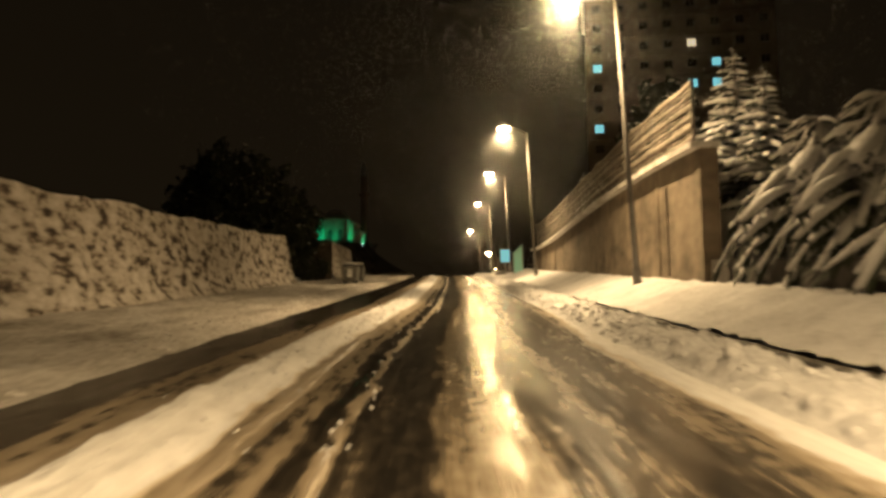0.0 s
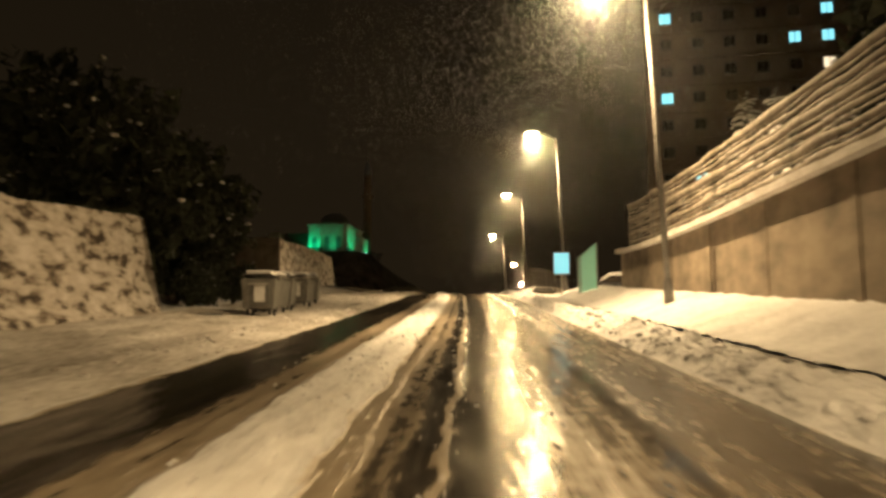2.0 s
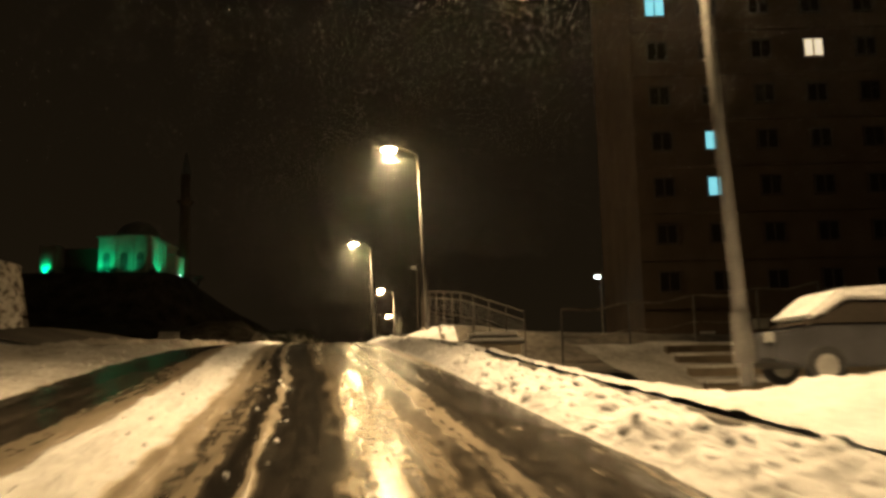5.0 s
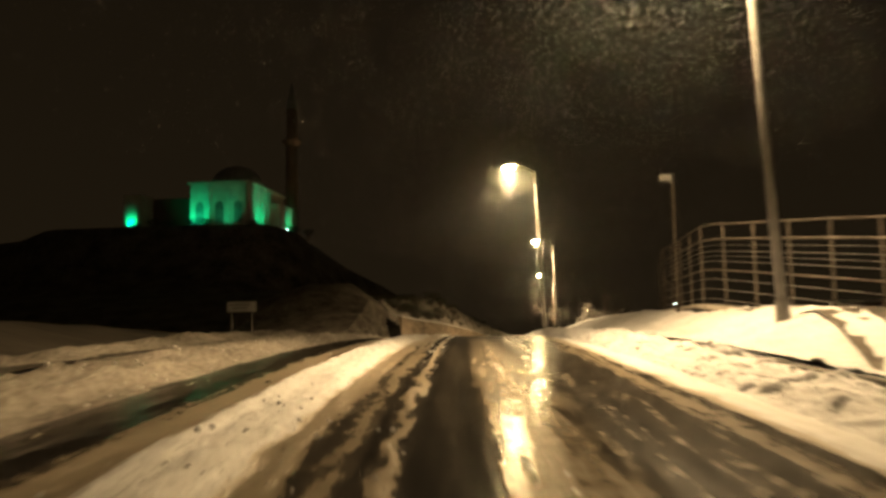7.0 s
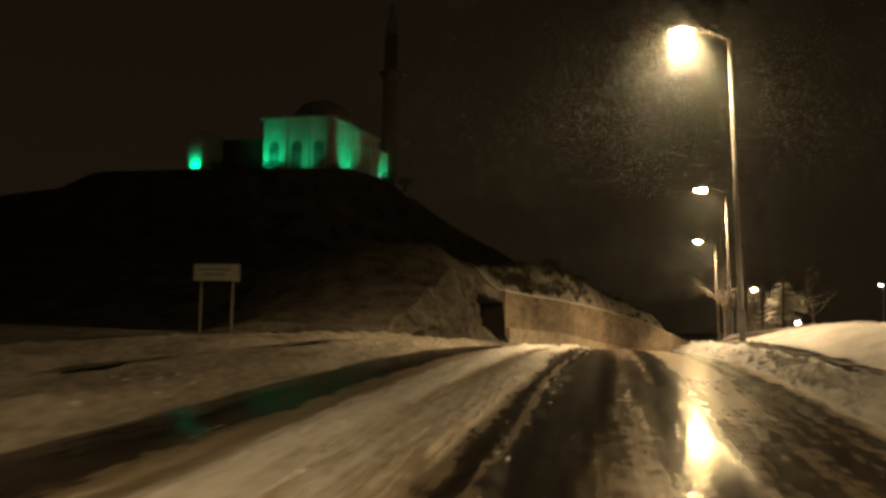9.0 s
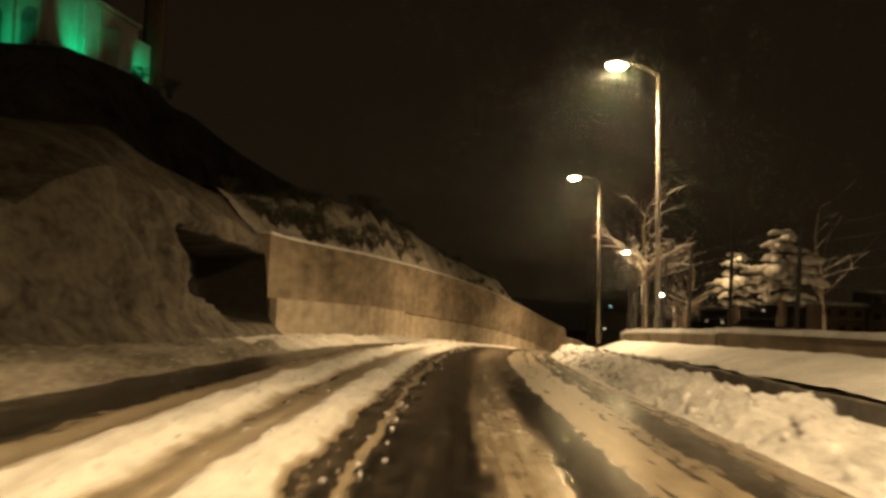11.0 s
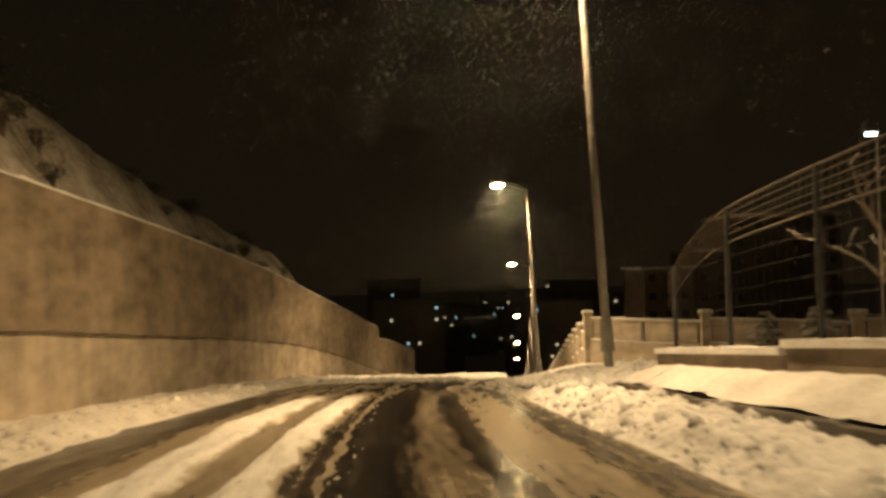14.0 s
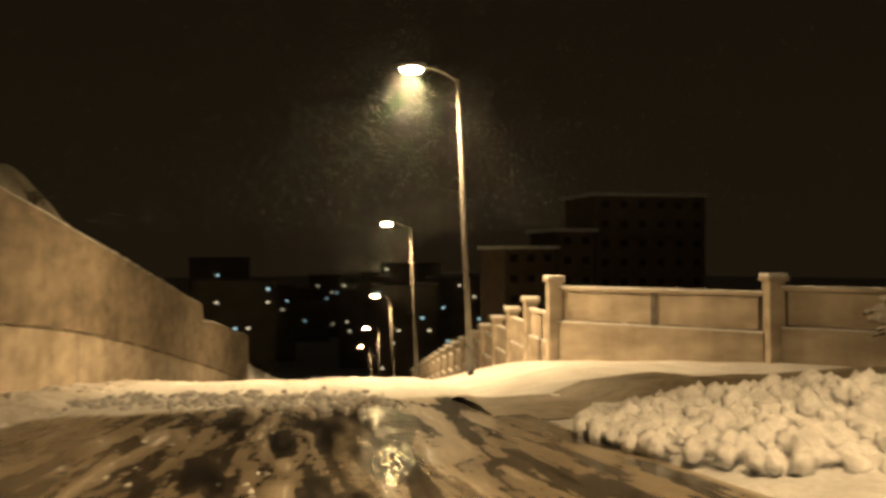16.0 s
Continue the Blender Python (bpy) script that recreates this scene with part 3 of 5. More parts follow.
# ---- retaining walls and banks ----
def solid_wall(name, y0, y1, u, thick, low, high, mat, step=1.0):
    """A wall along the road with thickness; low(y) and high(y) are heights above the road."""
    n = max(2, int((y1 - y0) / step) + 1)
    ys = np.linspace(y0, y1, n)
    verts, faces = [], []
    for y in ys:
        v = u(y) if callable(u) else u
        for uu, hh in ((v, low(y)), (v, high(y)), (v + thick, high(y)), (v + thick, low(y))):
            verts.append(spot(y, uu, hh))
    for i in range(n - 1):
        a = 4 * i
        for j in range(4):
            k = (j + 1) % 4
            faces.append((a + j, a + k, a + 4 + k, a + 4 + j))
    faces += [(0, 1, 2, 3), (4 * n - 1, 4 * n - 2, 4 * n - 3, 4 * n - 4)]
    ob = mesh_object(name, verts, faces, mat, smooth=False)
    bm = bmesh.new()
    bm.from_mesh(ob.data)
    bmesh.ops.recalc_face_normals(bm, faces=bm.faces)
    bm.to_mesh(ob.data)
    bm.free()
    return ob


def right_top(y):
    return 4.25 - 2.0 * ease(20, 70, y)


wall_right = thing("wall_right", Matrix.Identity(4), "stained grey concrete retaining wall with a snow-capped coping", "retaining wall", kind="structure")
for i in range(10):
    a = 22 + 4.6 * i
    panel = solid_wall("wall_panel", a, a + 4.57, 6.6 + random.uniform(-.015, .015), 0.45, lambda y: 0.2, right_top, CONCRETE)
    panel.parent = wall_right
for i in range(11):
    y = min(22.16 + 4.6 * i, 67.8)
    solid_wall("pilaster", y - .16, y + .16, 6.578, 0.1, lambda y: 0.2, lambda y: right_top(y) - .02, CONCRETE).parent = wall_right
coping = solid_wall("coping", 21.9, 68.1, 6.33, 0.78, right_top, lambda y: right_top(y) + 0.16 + 0.05 * rough(y * 1.5, 0.3), SNOW_DIRTY, step=0.4)
coping.parent = wall_right
# low dark wall under the snow-laden hedge
tagged(solid_wall("wall_hedge_base", -14, 22, 6.75, 0.4, lambda y: 0.1, lambda y: 1.35, STONE), "dark low stone wall under a snow-laden hedge", "wall", kind="structure")


def rail_fence(y0, y1, u, base, tall, rows, gap):
    """A steel fence of posts and wires, with snow lying on the wires."""
    f = thing("wire_fence", Matrix.Identity(4), "rusty wire fence laden with snow on top of the wall", "fence")
    for y in np.arange(y0, y1, gap):
        bm = tube(bmesh.new(), spot(y, u, base(y)), spot(y, u, base(y) + tall), 0.045, 0.045, 6)
        part("post", bm, POLE, f)
    for r in range(rows):
        h = tall * (r + 0.3) / rows
        heavy = 0.095 if r % 4 == 0 else 0.06 if r % 2 == 0 else 0.034
        bm = bmesh.new()
        ys = np.arange(y0, y1, 1.25)
        ring = []
        for y in ys:
            sag = 0.06 * rough(y * .8, r * 3.1) - 0.03
            fat = heavy * (0.8 + 0.5 * rough(y * 1.7, r * 1.3))
            ring.append([bm.verts.new(spot(y, u + fat * math.cos(a), base(y) + h + sag + 1.3 * fat * math.sin(a))) for a in np.linspace(0, 2 * math.pi, 7)[:-1]])
        for p, q in zip(ring[:-1], ring[1:]):
            for j in range(6):
                bm.faces.new((p[j], p[(j + 1) % 6], q[(j + 1) % 6], q[j]))
        part("snowy_wire", bm, FROSTED, f, "wire with a roll of snow", smooth=True)
    return f


rail_fence(23, 68, 6.75, lambda y: right_top(y) + 0.1, 1.95, 13, 2.3)

# left bank: rock face plastered with snow
def bank(name, y0, y1, u, top, lean, label):
    def face(y, t):
        r = rough(y * 0.45, t * 2.2, 4)
        h = top(y) * t
        out = 0.35 * r * math.sin(math.pi * min(1, t + 0.15)) if t < 0.98 else 0
        drift = 0.5 * (1 - min(1, t / 0.3)) ** 2
        return u(y) - lean * t + out * min(1, t / 0.3) + drift, h - 0.1
    return tagged(upright(name, list(np.arange(y0, y1 + 0.01, 0.35)), list(np.linspace(0, 1, 13)), face, BANK), label, "embankment", kind="structure")


def bank_cap(name, y0, y1, u, top, depth):
    return tagged(strip(name, list(np.arange(y0, y1 + .01, 0.5)), list(np.linspace(-depth, 0, 6)),
                  lambda y, v: top(y) - 0.1 + 0.12 * rough(v, y * 0.6, 2) * (0 if v > u(y) - .1 else 1), SNOW, across=lambda y, v: u(y) + v), "snow lying on top of the bank", "snow", kind="structure")


def near_u(y):
    return -9.9 - 0.75 * ease(30, 57, y)


def near_top(y):
    return 3.5 + 0.25 * (1 - ease(5, 35, y)) + 0.18 * rough(y * .2, 4)


def far_u(y):
    return -10.7 - 1.8 * (y - 79.5) / 34


bank("bank_left", -16, 59.5, near_u, near_top, 0.6, "rocky roadside bank plastered with snow")
bank_cap("bank_top_left", -16, 59.5, lambda y: near_u(y) - .6, near_top, 3.0)


def bank_end(name, y, u, top, lean, depth):
    verts, faces = [], []
    for i, t in enumerate(np.linspace(0, 1, 8)):
        for j, v in enumerate(np.linspace(0, depth, 8)):
            verts.append(spot(y + 0.5 * (1 - t) + 0.2 * rough(v, t * 3) * (v > 0), u - lean * t - v, top * t - 0.1))
    faces = [(i * 8 + j, i * 8 + j + 1, (i + 1) * 8 + j + 1, (i + 1) * 8 + j) for i in range(7) for j in range(7)]
    return tagged(mesh_object(name, verts, faces, BANK), "snowy end face of the roadside bank", "embankment", kind="structure")


bank_end("bank_left_end", 59.5, near_u(59.5), 3.5, 0.6, 5)
bank("bank_far_left", 79.5, 111, far_u, lambda y: 3.75, 0.5, "short rock face plastered with snow behind the bins")
bank_cap("bank_far_top", 79.5, 111, lambda y: far_u(y) - .5, lambda y: 3.75, 3.0)
bank_end("bank_far_end", 111, far_u(111), 3.75, 0.5, 5)
tagged(solid_wall("bank_near_end", 79.1, 79.5, -10.8, -5, lambda y: -0.1, lambda y: 3.65, ROCK), "dark rock end of the bank", "embankment", kind="structure")


wall_left = thing("wall_left", Matrix.Identity(4), "tall stained concrete retaining wall with a paler footing", "retaining wall", kind="structure")
for i in range(16):
    a = 177.6 + 5.5 * i
    seam = lambda y: 1.5 + 0.2 * ease(174, 195, y) + 0.06 * rough(y * .7, 2)
    back, fore = random.uniform(-.006, .006), random.uniform(-.012, .012)
    panel = solid_wall("wall_panel", a, a + 5.495, lambda y: -6.95 + .15 * ease(188, 196, y) + back + set_back(y), -0.5, seam, left_top, CONCRETE, step=0.5)
    panel.parent = wall_left
    foot = solid_wall("footing", a + (.5 if i == 0 else 0), a + 5.495, lambda y: -6.72 - .2 * ease(188, 196, y) + fore + set_back(y), -0.3, lambda y: -0.2, seam, CONCRETE_PALE, step=0.5)
    foot.parent = wall_left
cap = solid_wall("snow_cap", 177.6, 265.5, lambda y: -6.9 + set_back(y), -0.6, left_top, lambda y: left_top(y) + 0.1 + 0.05 * rough(y * 1.3, 3), SNOW, step=0.4)
cap.parent = wall_left

tagged(strip("hillside_snow", list(np.arange(177.2, 265.1, 0.5)), [-16, -15, -14, -13, -12, -11, -10.4, -9.9, -9.5, -9.1, -8.8, -8.5, -8.2, -7.9, -7.6, -7.35],
             lambda y, u: hill_h(y, set_back(y) - u), HILL_CRUST, across=lambda y, u: u + set_back(y)), "steep snowy hillside above the retaining wall", "hillside", kind="structure")

# kerb stones
kerb = thing("kerb", Matrix.Identity(4), "row of dark stone kerbs half buried in snow", "kerb", kind="structure")
bm = box(bmesh.new(), (0.15, 0.97, 0.42), (0, 0, -0.25), bevel=0.02)
first = part("kerb_stone", bm, STONE, kerb)
y = -8.0
n = 0
while y < 198:
    tilt = math.degrees(math.atan((line(y + .5)[1] - line(y - .5)[1])))
    p = spot(y, kerb_u(y) + 0.06, pave_h(y) - 0.13)
    m = pose(p.x, p.y, p.z, tilt, 0, turn(y)) @ pose(random.uniform(-.01, .01), 0, random.uniform(-.02, .02), 0, random.uniform(-2, 2), random.uniform(-1, 1))
    if n == 0:
        first.matrix_local = m
    else:
        share("kerb_stone", first.data, kerb, m)
    n += 1
    y += 1.0 / math.hypot(1, line(y)[2])


# ---- street lamps ----
def street_lamp(sodium):
    tone, lens_mat, watts = (SODIUM, SODIUM_LENS, SODIUM_W) if sodium else (PALE, PALE_LENS, PALE_W)
    lamp = thing("street_lamp", Matrix.Identity(4), "tall galvanised street lamp glowing " + ("amber" if sodium else "pale yellow") + " over the snowy road", "street lamp", "street lamps")
    part("pole", tube(bmesh.new(), (0, 0, -0.6), (0, 0, 8.75), 0.095, 0.05, 12), POLE, lamp, smooth=True)
    part("base_collar", tube(bmesh.new(), (0, 0, -0.3), (0, 0, 0.35), 0.15, 0.12, 12), POLE, lamp)
    bm = bmesh.new()
    pts = [Vector((-1.1 * t, 0, 8.7 + 0.46 * math.sin(t * math.pi / 2))) for t in np.linspace(0, 1, 7)]
    for a, b in zip(pts[:-1], pts[1:]):
        tube(bm, a, b, 0.035, 0.035, 8)
    part("arm", bm, POLE, lamp, smooth=True)
    head = part("head", box(bmesh.new(), (0.80, 0.32, 0.16), (-1.38, 0, 9.11), bevel=0.05), PAINT_GREY, lamp)
    bm = bmesh.new()
    bmesh.ops.create_uvsphere(bm, u_segments=16, v_segments=8, radius=1, matrix=Matrix.Translation((-1.42, 0, 9.11)) @ Matrix.Diagonal((0.36, 0.18, 0.15, 1)))
    part("lens", bm, lens_mat, head, "glowing glass bowl")
    data = bpy.data.lights.new("lamp_bulb", "SPOT")
    data.energy, data.color, data.spot_size, data.spot_blend, data.shadow_soft_size = watts, tone, radians(156), 0.95, 0.12
    bulb = new("bulb", data)
    bulb.parent = lamp
    bulb.location = (-1.42, 0, 8.88)
    bulb.rotation_euler = (0, radians(4), 0)
    return lamp


# place along y, u, foot height, sodium or pale, brightness
LAMPS = [(25.6, 5.65, .78, 1, .64), (53.9, 5.35, .8, 1, .64), (81.2, 5.65, .8, 1, .66), (113.2, 5.5, .62, 1, .62), (147.5, 4.15, 1.0, 1, .52), (175.4, 6.3, 1.2, 1, .66),
         (196.2, 4.2, 1.3, 0, .68), (221.2, 4.85, .6, 0, .8), (245, 5.6, 1.1, 0, .6), (272, 6.0, .9, 0, .6), (298, 6.0, .7, 0, .6), (326, 6.0, .5, 0, .6), (-2, 5.65, .75, 1, 1.0)]
sodium_lamp, pale_lamp = street_lamp(True), street_lamp(False)
used = set()
for y, u, h, sodium, power in LAMPS:
    src = sodium_lamp if sodium else pale_lamp
    m = stand(y, u, h) @ pose(0, 0, 0, 0, -2.5, 0)
    if src.name in used:
        lamp = copy_thing(src, m)
    else:
        lamp = src
        lamp.matrix_basis = m
        used.add(src.name)
    for c in lamp.children:
        if c.type == "LIGHT":
            c.data = c.data.copy()
            c.data.energy = (SODIUM_W if sodium else PALE_W) * power


# ---- trees ----
def conifer(height, radius, whorls, per, droop, label, first_h=0.6, seed=1, group="snow-laden conifers", full=False, snow=1.0, snow_mat=None):
    rnd = random.Random(seed)
    tree = thing("conifer", Matrix.Identity(4), label, "conifer tree", group)
    part("trunk", tube(bmesh.new(), (0, 0, -0.5), (0, 0, height * 0.95), 0.12 + height * 0.012, 0.02, 8), BARK, tree)
    green_v, green_f, snow_v, snow_f = [], [], [], []
    for w in range(whorls):
        t = w / max(whorls - 1, 1)
        z = first_h + (height - first_h) * t
        reach = radius * ((0.35 + 0.65 * math.sin(math.pi * min(1, 0.25 + 0.8 * t))) if full else (1 - t) ** 0.8) + 0.15
        for k in range(per):
            a = 2 * math.pi * (k + 0.5 * (w % 2) + rnd.uniform(-.25, .25)) / per
            r = reach * rnd.uniform(0.5, 1.2)
            zz = z + rnd.uniform(-.5, .5) * (height - first_h) / whorls
            dr = droop * rnd.uniform(.5, 1.5)
            side = Vector((-math.sin(a), math.cos(a), 0))
            n = 6
            pts = [Vector((math.cos(a) * r * s, math.sin(a) * r * s, zz + 0.15 * r * s - dr * r * s * s)) for s in np.linspace(0.08, 1, n)]
            for i in range(n - 1):
                p, q = pts[i], pts[i + 1]
                wide = 0.34 * r * (1 - 0.55 * i / n) * 0.6
                for sgn in (-1, 1):
                    for m in range(4):
                        c = p.lerp(q, rnd.random())
                        tip = c + sgn * side * wide * rnd.uniform(.5, 1.1) + (q - p) * rnd.uniform(.2, .8) + Vector((0, 0, -wide * rnd.uniform(.2, .7)))
                        g = (q - p) * 0.22
                        o = len(green_v)
                        green_v += [c - g, c + g, tip]
                        green_f.append((o, o + 1, o + 2))
            ring0 = len(snow_v)
            for i, p in enumerate(pts):
                fat = snow * min(r, 1.6) * (0.04 + 0.075 * math.sin(math.pi * (i + 0.6) / n)) * rnd.uniform(.4, 1.4)
                for b in np.linspace(0, 2 * math.pi, 7)[:-1]:
                    snow_v.append(p + side * fat * 1.25 * math.cos(b) + Vector((0, 0, 0.05 + fat * 0.65 * math.sin(b))))
            for i in range(n - 1):
                for j in range(6):
                    o = ring0 + i * 6
                    snow_f.append((o + j, o + (j + 1) % 6, o + 6 + (j + 1) % 6, o + 6 + j))
            snow_f.append(tuple(ring0 + (n - 1) * 6 + j for j in range(6)))
    for name, vs, fs, mat, lab in (("crown", green_v, green_f, NEEDLES, "dark needle foliage"), ("snow_load", snow_v, snow_f, snow_mat or SNOW, "snow lying on the branches")):
        ob = mesh_object(name, vs, fs, mat, smooth=(name == "snow_load"))
        ob.parent = tree
        ob["label"] = lab
        ob["kind"] = "stuff"
    return tree


class Pipes:
    """Gathers many tapered pipes for one mesh."""

    def __init__(self):
        self.v, self.f = [], []

    def add(self, a, b, ra, rb, sides):
        d = (b - a).normalized()
        s = d.cross(Vector((0.3, 0.2, 1)) if abs(d.z) < 0.9 else Vector((1, 0, 0))).normalized()
        w = d.cross(s)
        o = len(self.v)
        for c, r in ((a, ra), (b, rb)):
            for j in range(sides):
                g = 2 * math.pi * j / sides
                self.v.append(c + s * (r * math.cos(g)) + w * (r * math.sin(g)))
        for j in range(sides):
            k = (j + 1) % sides
            self.f.append((o + j, o + k, o + sides + k, o + sides + j))
        self.f.append(tuple(o + sides + j for j in range(sides)))

    def sweep(self, points, r, sides):
        """One unbroken cord through the points."""
        o = len(self.v)
        for i, p in enumerate(points):
            d = (points[min(i + 1, len(points) - 1)] - points[max(i - 1, 0)]).normalized()
            s = d.cross(Vector((0, 0, 1))).normalized()
            w = s.cross(d)
            for j in range(sides):
                g = 2 * math.pi * j / sides
                self.v.append(p + s * (r * math.cos(g)) + w * (r * math.sin(g)))
        for i in range(len(points) - 1):
            for j in range(sides):
                k = (j + 1) % sides
                self.f.append((o + i * sides + j, o + i * sides + k, o + (i + 1) * sides + k, o + (i + 1) * sides + j))

    def mesh(self, name, mat, parent, label="", smooth=True):
        ob = mesh_object(name, self.v, self.f, mat, smooth)
        ob.parent = parent
        if label:
            ob["label"] = label
        return ob


def bare_tree(height, limbs, label, seed, trunk=0.45, lift=0.25, depth=3, snow=1.0, spread=0.5, leader_part=1.0, group="bare trees", girth=.017):
    """Trunk, zigzag limbs that reach outwards, and finer side branches, each level thinner."""
    rnd = random.Random(seed)
    tree = thing("bare_tree", Matrix.Identity(4), label, "tree", group)
    load, fine = Pipes(), Pipes()

    def reach(pipes, p, d, length, r, level):
        steps = 6 if level < 2 else 4
        for i in range(steps):
            q = p + d * (length / steps)
            r2 = max(r * 0.82, 0.005)
            pipes.add(p, q, r, r2, 7 if level == 1 else 4)
            if snow and abs(d.z) < 0.75 and rnd.random() < .7:
                up = Vector((0, 0, r2 * 0.8 + 0.006))
                load.add(p + up, q + up, r2 * 0.6 * snow + 0.004, r2 * 0.5 * snow + 0.003, 5)
            p, r = q, r2
            d = (d + Vector((rnd.uniform(-.3, .3), rnd.uniform(-.3, .3), rnd.uniform(-.24, .22)))).normalized()
            if level < depth and i > 0:
                side = d.cross(Vector((0, 0, 1))).normalized() * rnd.choice((-1, 1))
                out = (d * 0.7 + side * rnd.uniform(.4, 1.0) + Vector((0, 0, rnd.uniform(-.15, .5)))).normalized()
                reach(fine, p, out, length * rnd.uniform(.3, .55), r * 0.62, level + 1)

    base = girth * height
    stem = Pipes()
    p, d = Vector((0, 0, -0.3)), Vector((0, 0, 1))
    for i in range(5):
        q = p + d * (height * trunk / 5)
        stem.add(p, q, base * (1 - .06 * i), base * (1 - .06 * (i + 1)), 8)
        p = q
        d = (d + Vector((rnd.uniform(-.06, .06), rnd.uniform(-.06, .06), 0))).normalized()
    stem.mesh("trunk", BARK, tree)
    for k in range(limbs):
        a = 2 * math.pi * (k + rnd.uniform(-.25, .25)) / limbs
        limb = Pipes()
        start = p - d * (height * trunk * .2 * rnd.random())
        reach(limb, start, Vector((math.cos(a), math.sin(a), lift + rnd.uniform(-.15, .5))).normalized(), height * spread * rnd.uniform(.8, 1.2), base * 0.5, 1)
        limb.mesh("limb", BARK, tree)
    leader = Pipes()
    reach(leader, p, d, height * (1 - trunk) * leader_part, base * .7, 1)
    leader.mesh("limb", BARK, tree)
    fine.mesh("branchwork", BARK, tree)["kind"] = "stuff"
    if snow:
        load.mesh("snow_load", SNOW_DIRTY, tree, "snow lying along the branches")["kind"] = "stuff"
    return tree


def put(tree, y, u, h, rz=0.0, scale=1.0):
    tree.matrix_basis = stand(y, u, h, rz) @ Matrix.Scale(scale, 4)
    return tree


def again(tree, y, u, h, rz=0.0, scale=1.0):
    c = copy_thing(tree, Matrix.Identity(4))
    c.matrix_basis = stand(y, u, h, rz) @ Matrix.Scale(scale, 4)
    return c


# drooping hedge of conifers over the low wall
hedge = put(conifer(3.5, 2.2, 15, 13, 0.75, "conifer with snow-laden drooping branches over a low wall", 0.5, 3, "hedge of snow-laden conifers", full=True), 19.5, 8.6, 0.9)
for i, y in enumerate((16.6, 13.6, 10.6, 7.5, 4.4, 1.0, -3.0)):
    again(hedge, y, 8.6 + 0.3 * (i % 2), 0.9 + 0.1 * i, 67 * i, 1.0 + 0.03 * i)
# taller conifers behind the wall and fence
tall = put(conifer(5.2, 1.6, 14, 10, 0.3, "tall snow-laden conifer behind the concrete wall", 0.8, 5), 26.5, 9.1, 2.6)
for i, (y, u, s) in enumerate(((23.8, 8.3, .85), (29, 8.8, 1.0), (33.5, 8.9, .95), (38, 8.7, .8), (43, 8.6, .7), (59, 8.6, 1.0), (56, 8.5, .9), (52, 8.6, .8), (47.5, 8.6, .75), (65.5, 8.8, .55))):
    again(tall, y, u + .7, 2.2 - 0.02 * i, 41 * i, s)
def leafy_bush(height, radius, label, seed, group, clumps=2600, flecks=900):
    """Stems, a ragged crown of small leaf clumps and flecks of snow caught on them."""
    rnd = random.Random(seed)
    b = thing("bush", Matrix.Identity(4), label, "bush", group)
    stems = Pipes()
    for k in range(7):
        a, r = 2 * math.pi * k / 7 + rnd.uniform(-.3, .3), radius * rnd.uniform(.3, .6)
        mid = Vector((math.cos(a) * r * .4, math.sin(a) * r * .4, height * .4))
        stems.add(Vector((math.cos(a) * .15, math.sin(a) * .15, -.3)), mid, .06, .045, 6)
        stems.add(mid, Vector((math.cos(a) * r, math.sin(a) * r, height * rnd.uniform(.6, .9))), .045, .01, 6)
    stems.mesh("stem", BARK, b)
    lv, lf, sv, sf = [], [], [], []
    for i in range(clumps):
        d = Vector((rnd.gauss(0, 1), rnd.gauss(0, 1), rnd.gauss(0, 1))).normalized()
        ragged = 0.72 + 0.45 * noise.fractal(d * 2.2 + Vector((seed, 0, 0)), 0.9, 2.0, 3)
        r = ragged * rnd.uniform(.55, 1.0)
        c = Vector((d.x * radius * r, d.y * radius * r, height * (.52 + .5 * d.z * r)))
        for _ in range(3):
            s = rnd.uniform(.10, .26) * height / 5
            o = len(lv)
            for _ in range(3):
                lv.append(c + Vector((rnd.uniform(-s, s), rnd.uniform(-s, s), rnd.uniform(-s, s))))
            lf.append((o, o + 1, o + 2))
        if i < flecks and d.z > -.35:
            s = rnd.uniform(.03, .10) * height / 5
            o = len(sv)
            for v in ICO_V:
                sv.append(c + Vector((v[0] * s * rnd.uniform(.7, 1.3), v[1] * s * rnd.uniform(.7, 1.3), s * .8 + v[2] * s * .5)))
            sf += [tuple(k + o for k in f) for f in ICO_F]
    for name, vs, fs, mat, lab in (("crown", lv, lf, NEEDLES, "dark leaf clumps"), ("snow_load", sv, sf, SNOW_DIRTY, "snow caught on the twigs")):
        ob = mesh_object(name, vs, fs, mat, smooth=(name == "snow_load"))
        ob.parent = b
        ob["label"] = lab
        ob["kind"] = "stuff"
    return b


# dark thicket beside the bins
thicket = put(leafy_bush(6.4, 2.9, "large dark bush with a little snow on its twigs", 8, "roadside thicket", 4200, 420), 68.5, -13.2, 0.1)
for i, (y, u, s) in enumerate(((64.2, -13.6, 1.35), (73.0, -14.2, 1.35), (67, -17, 1.75), (75.8, -16, 1.1), (62.2, -16.5, 1.5), (69, -12.6, .8))):
    again(thicket, y, u, 0.1, 50 * i + 20, s)
for i, (y, u, s) in enumerate(((66, -10.9, .32), (69.5, -10.8, .3), (72.3, -10.9, .34), (63.6, -10.8, .32))):
    again(thicket, y, u, 0.0, 80 * i, s)

tall_tree = put(leafy_bush(10.5, 2.5, "tall dark tree with snow-dusted foliage behind the wall", 17, "dark trees behind the wall", 3000, 500), 50, 12.4, 2.0)
again(tall_tree, 59, 15, 2.0, 90, 1.05)

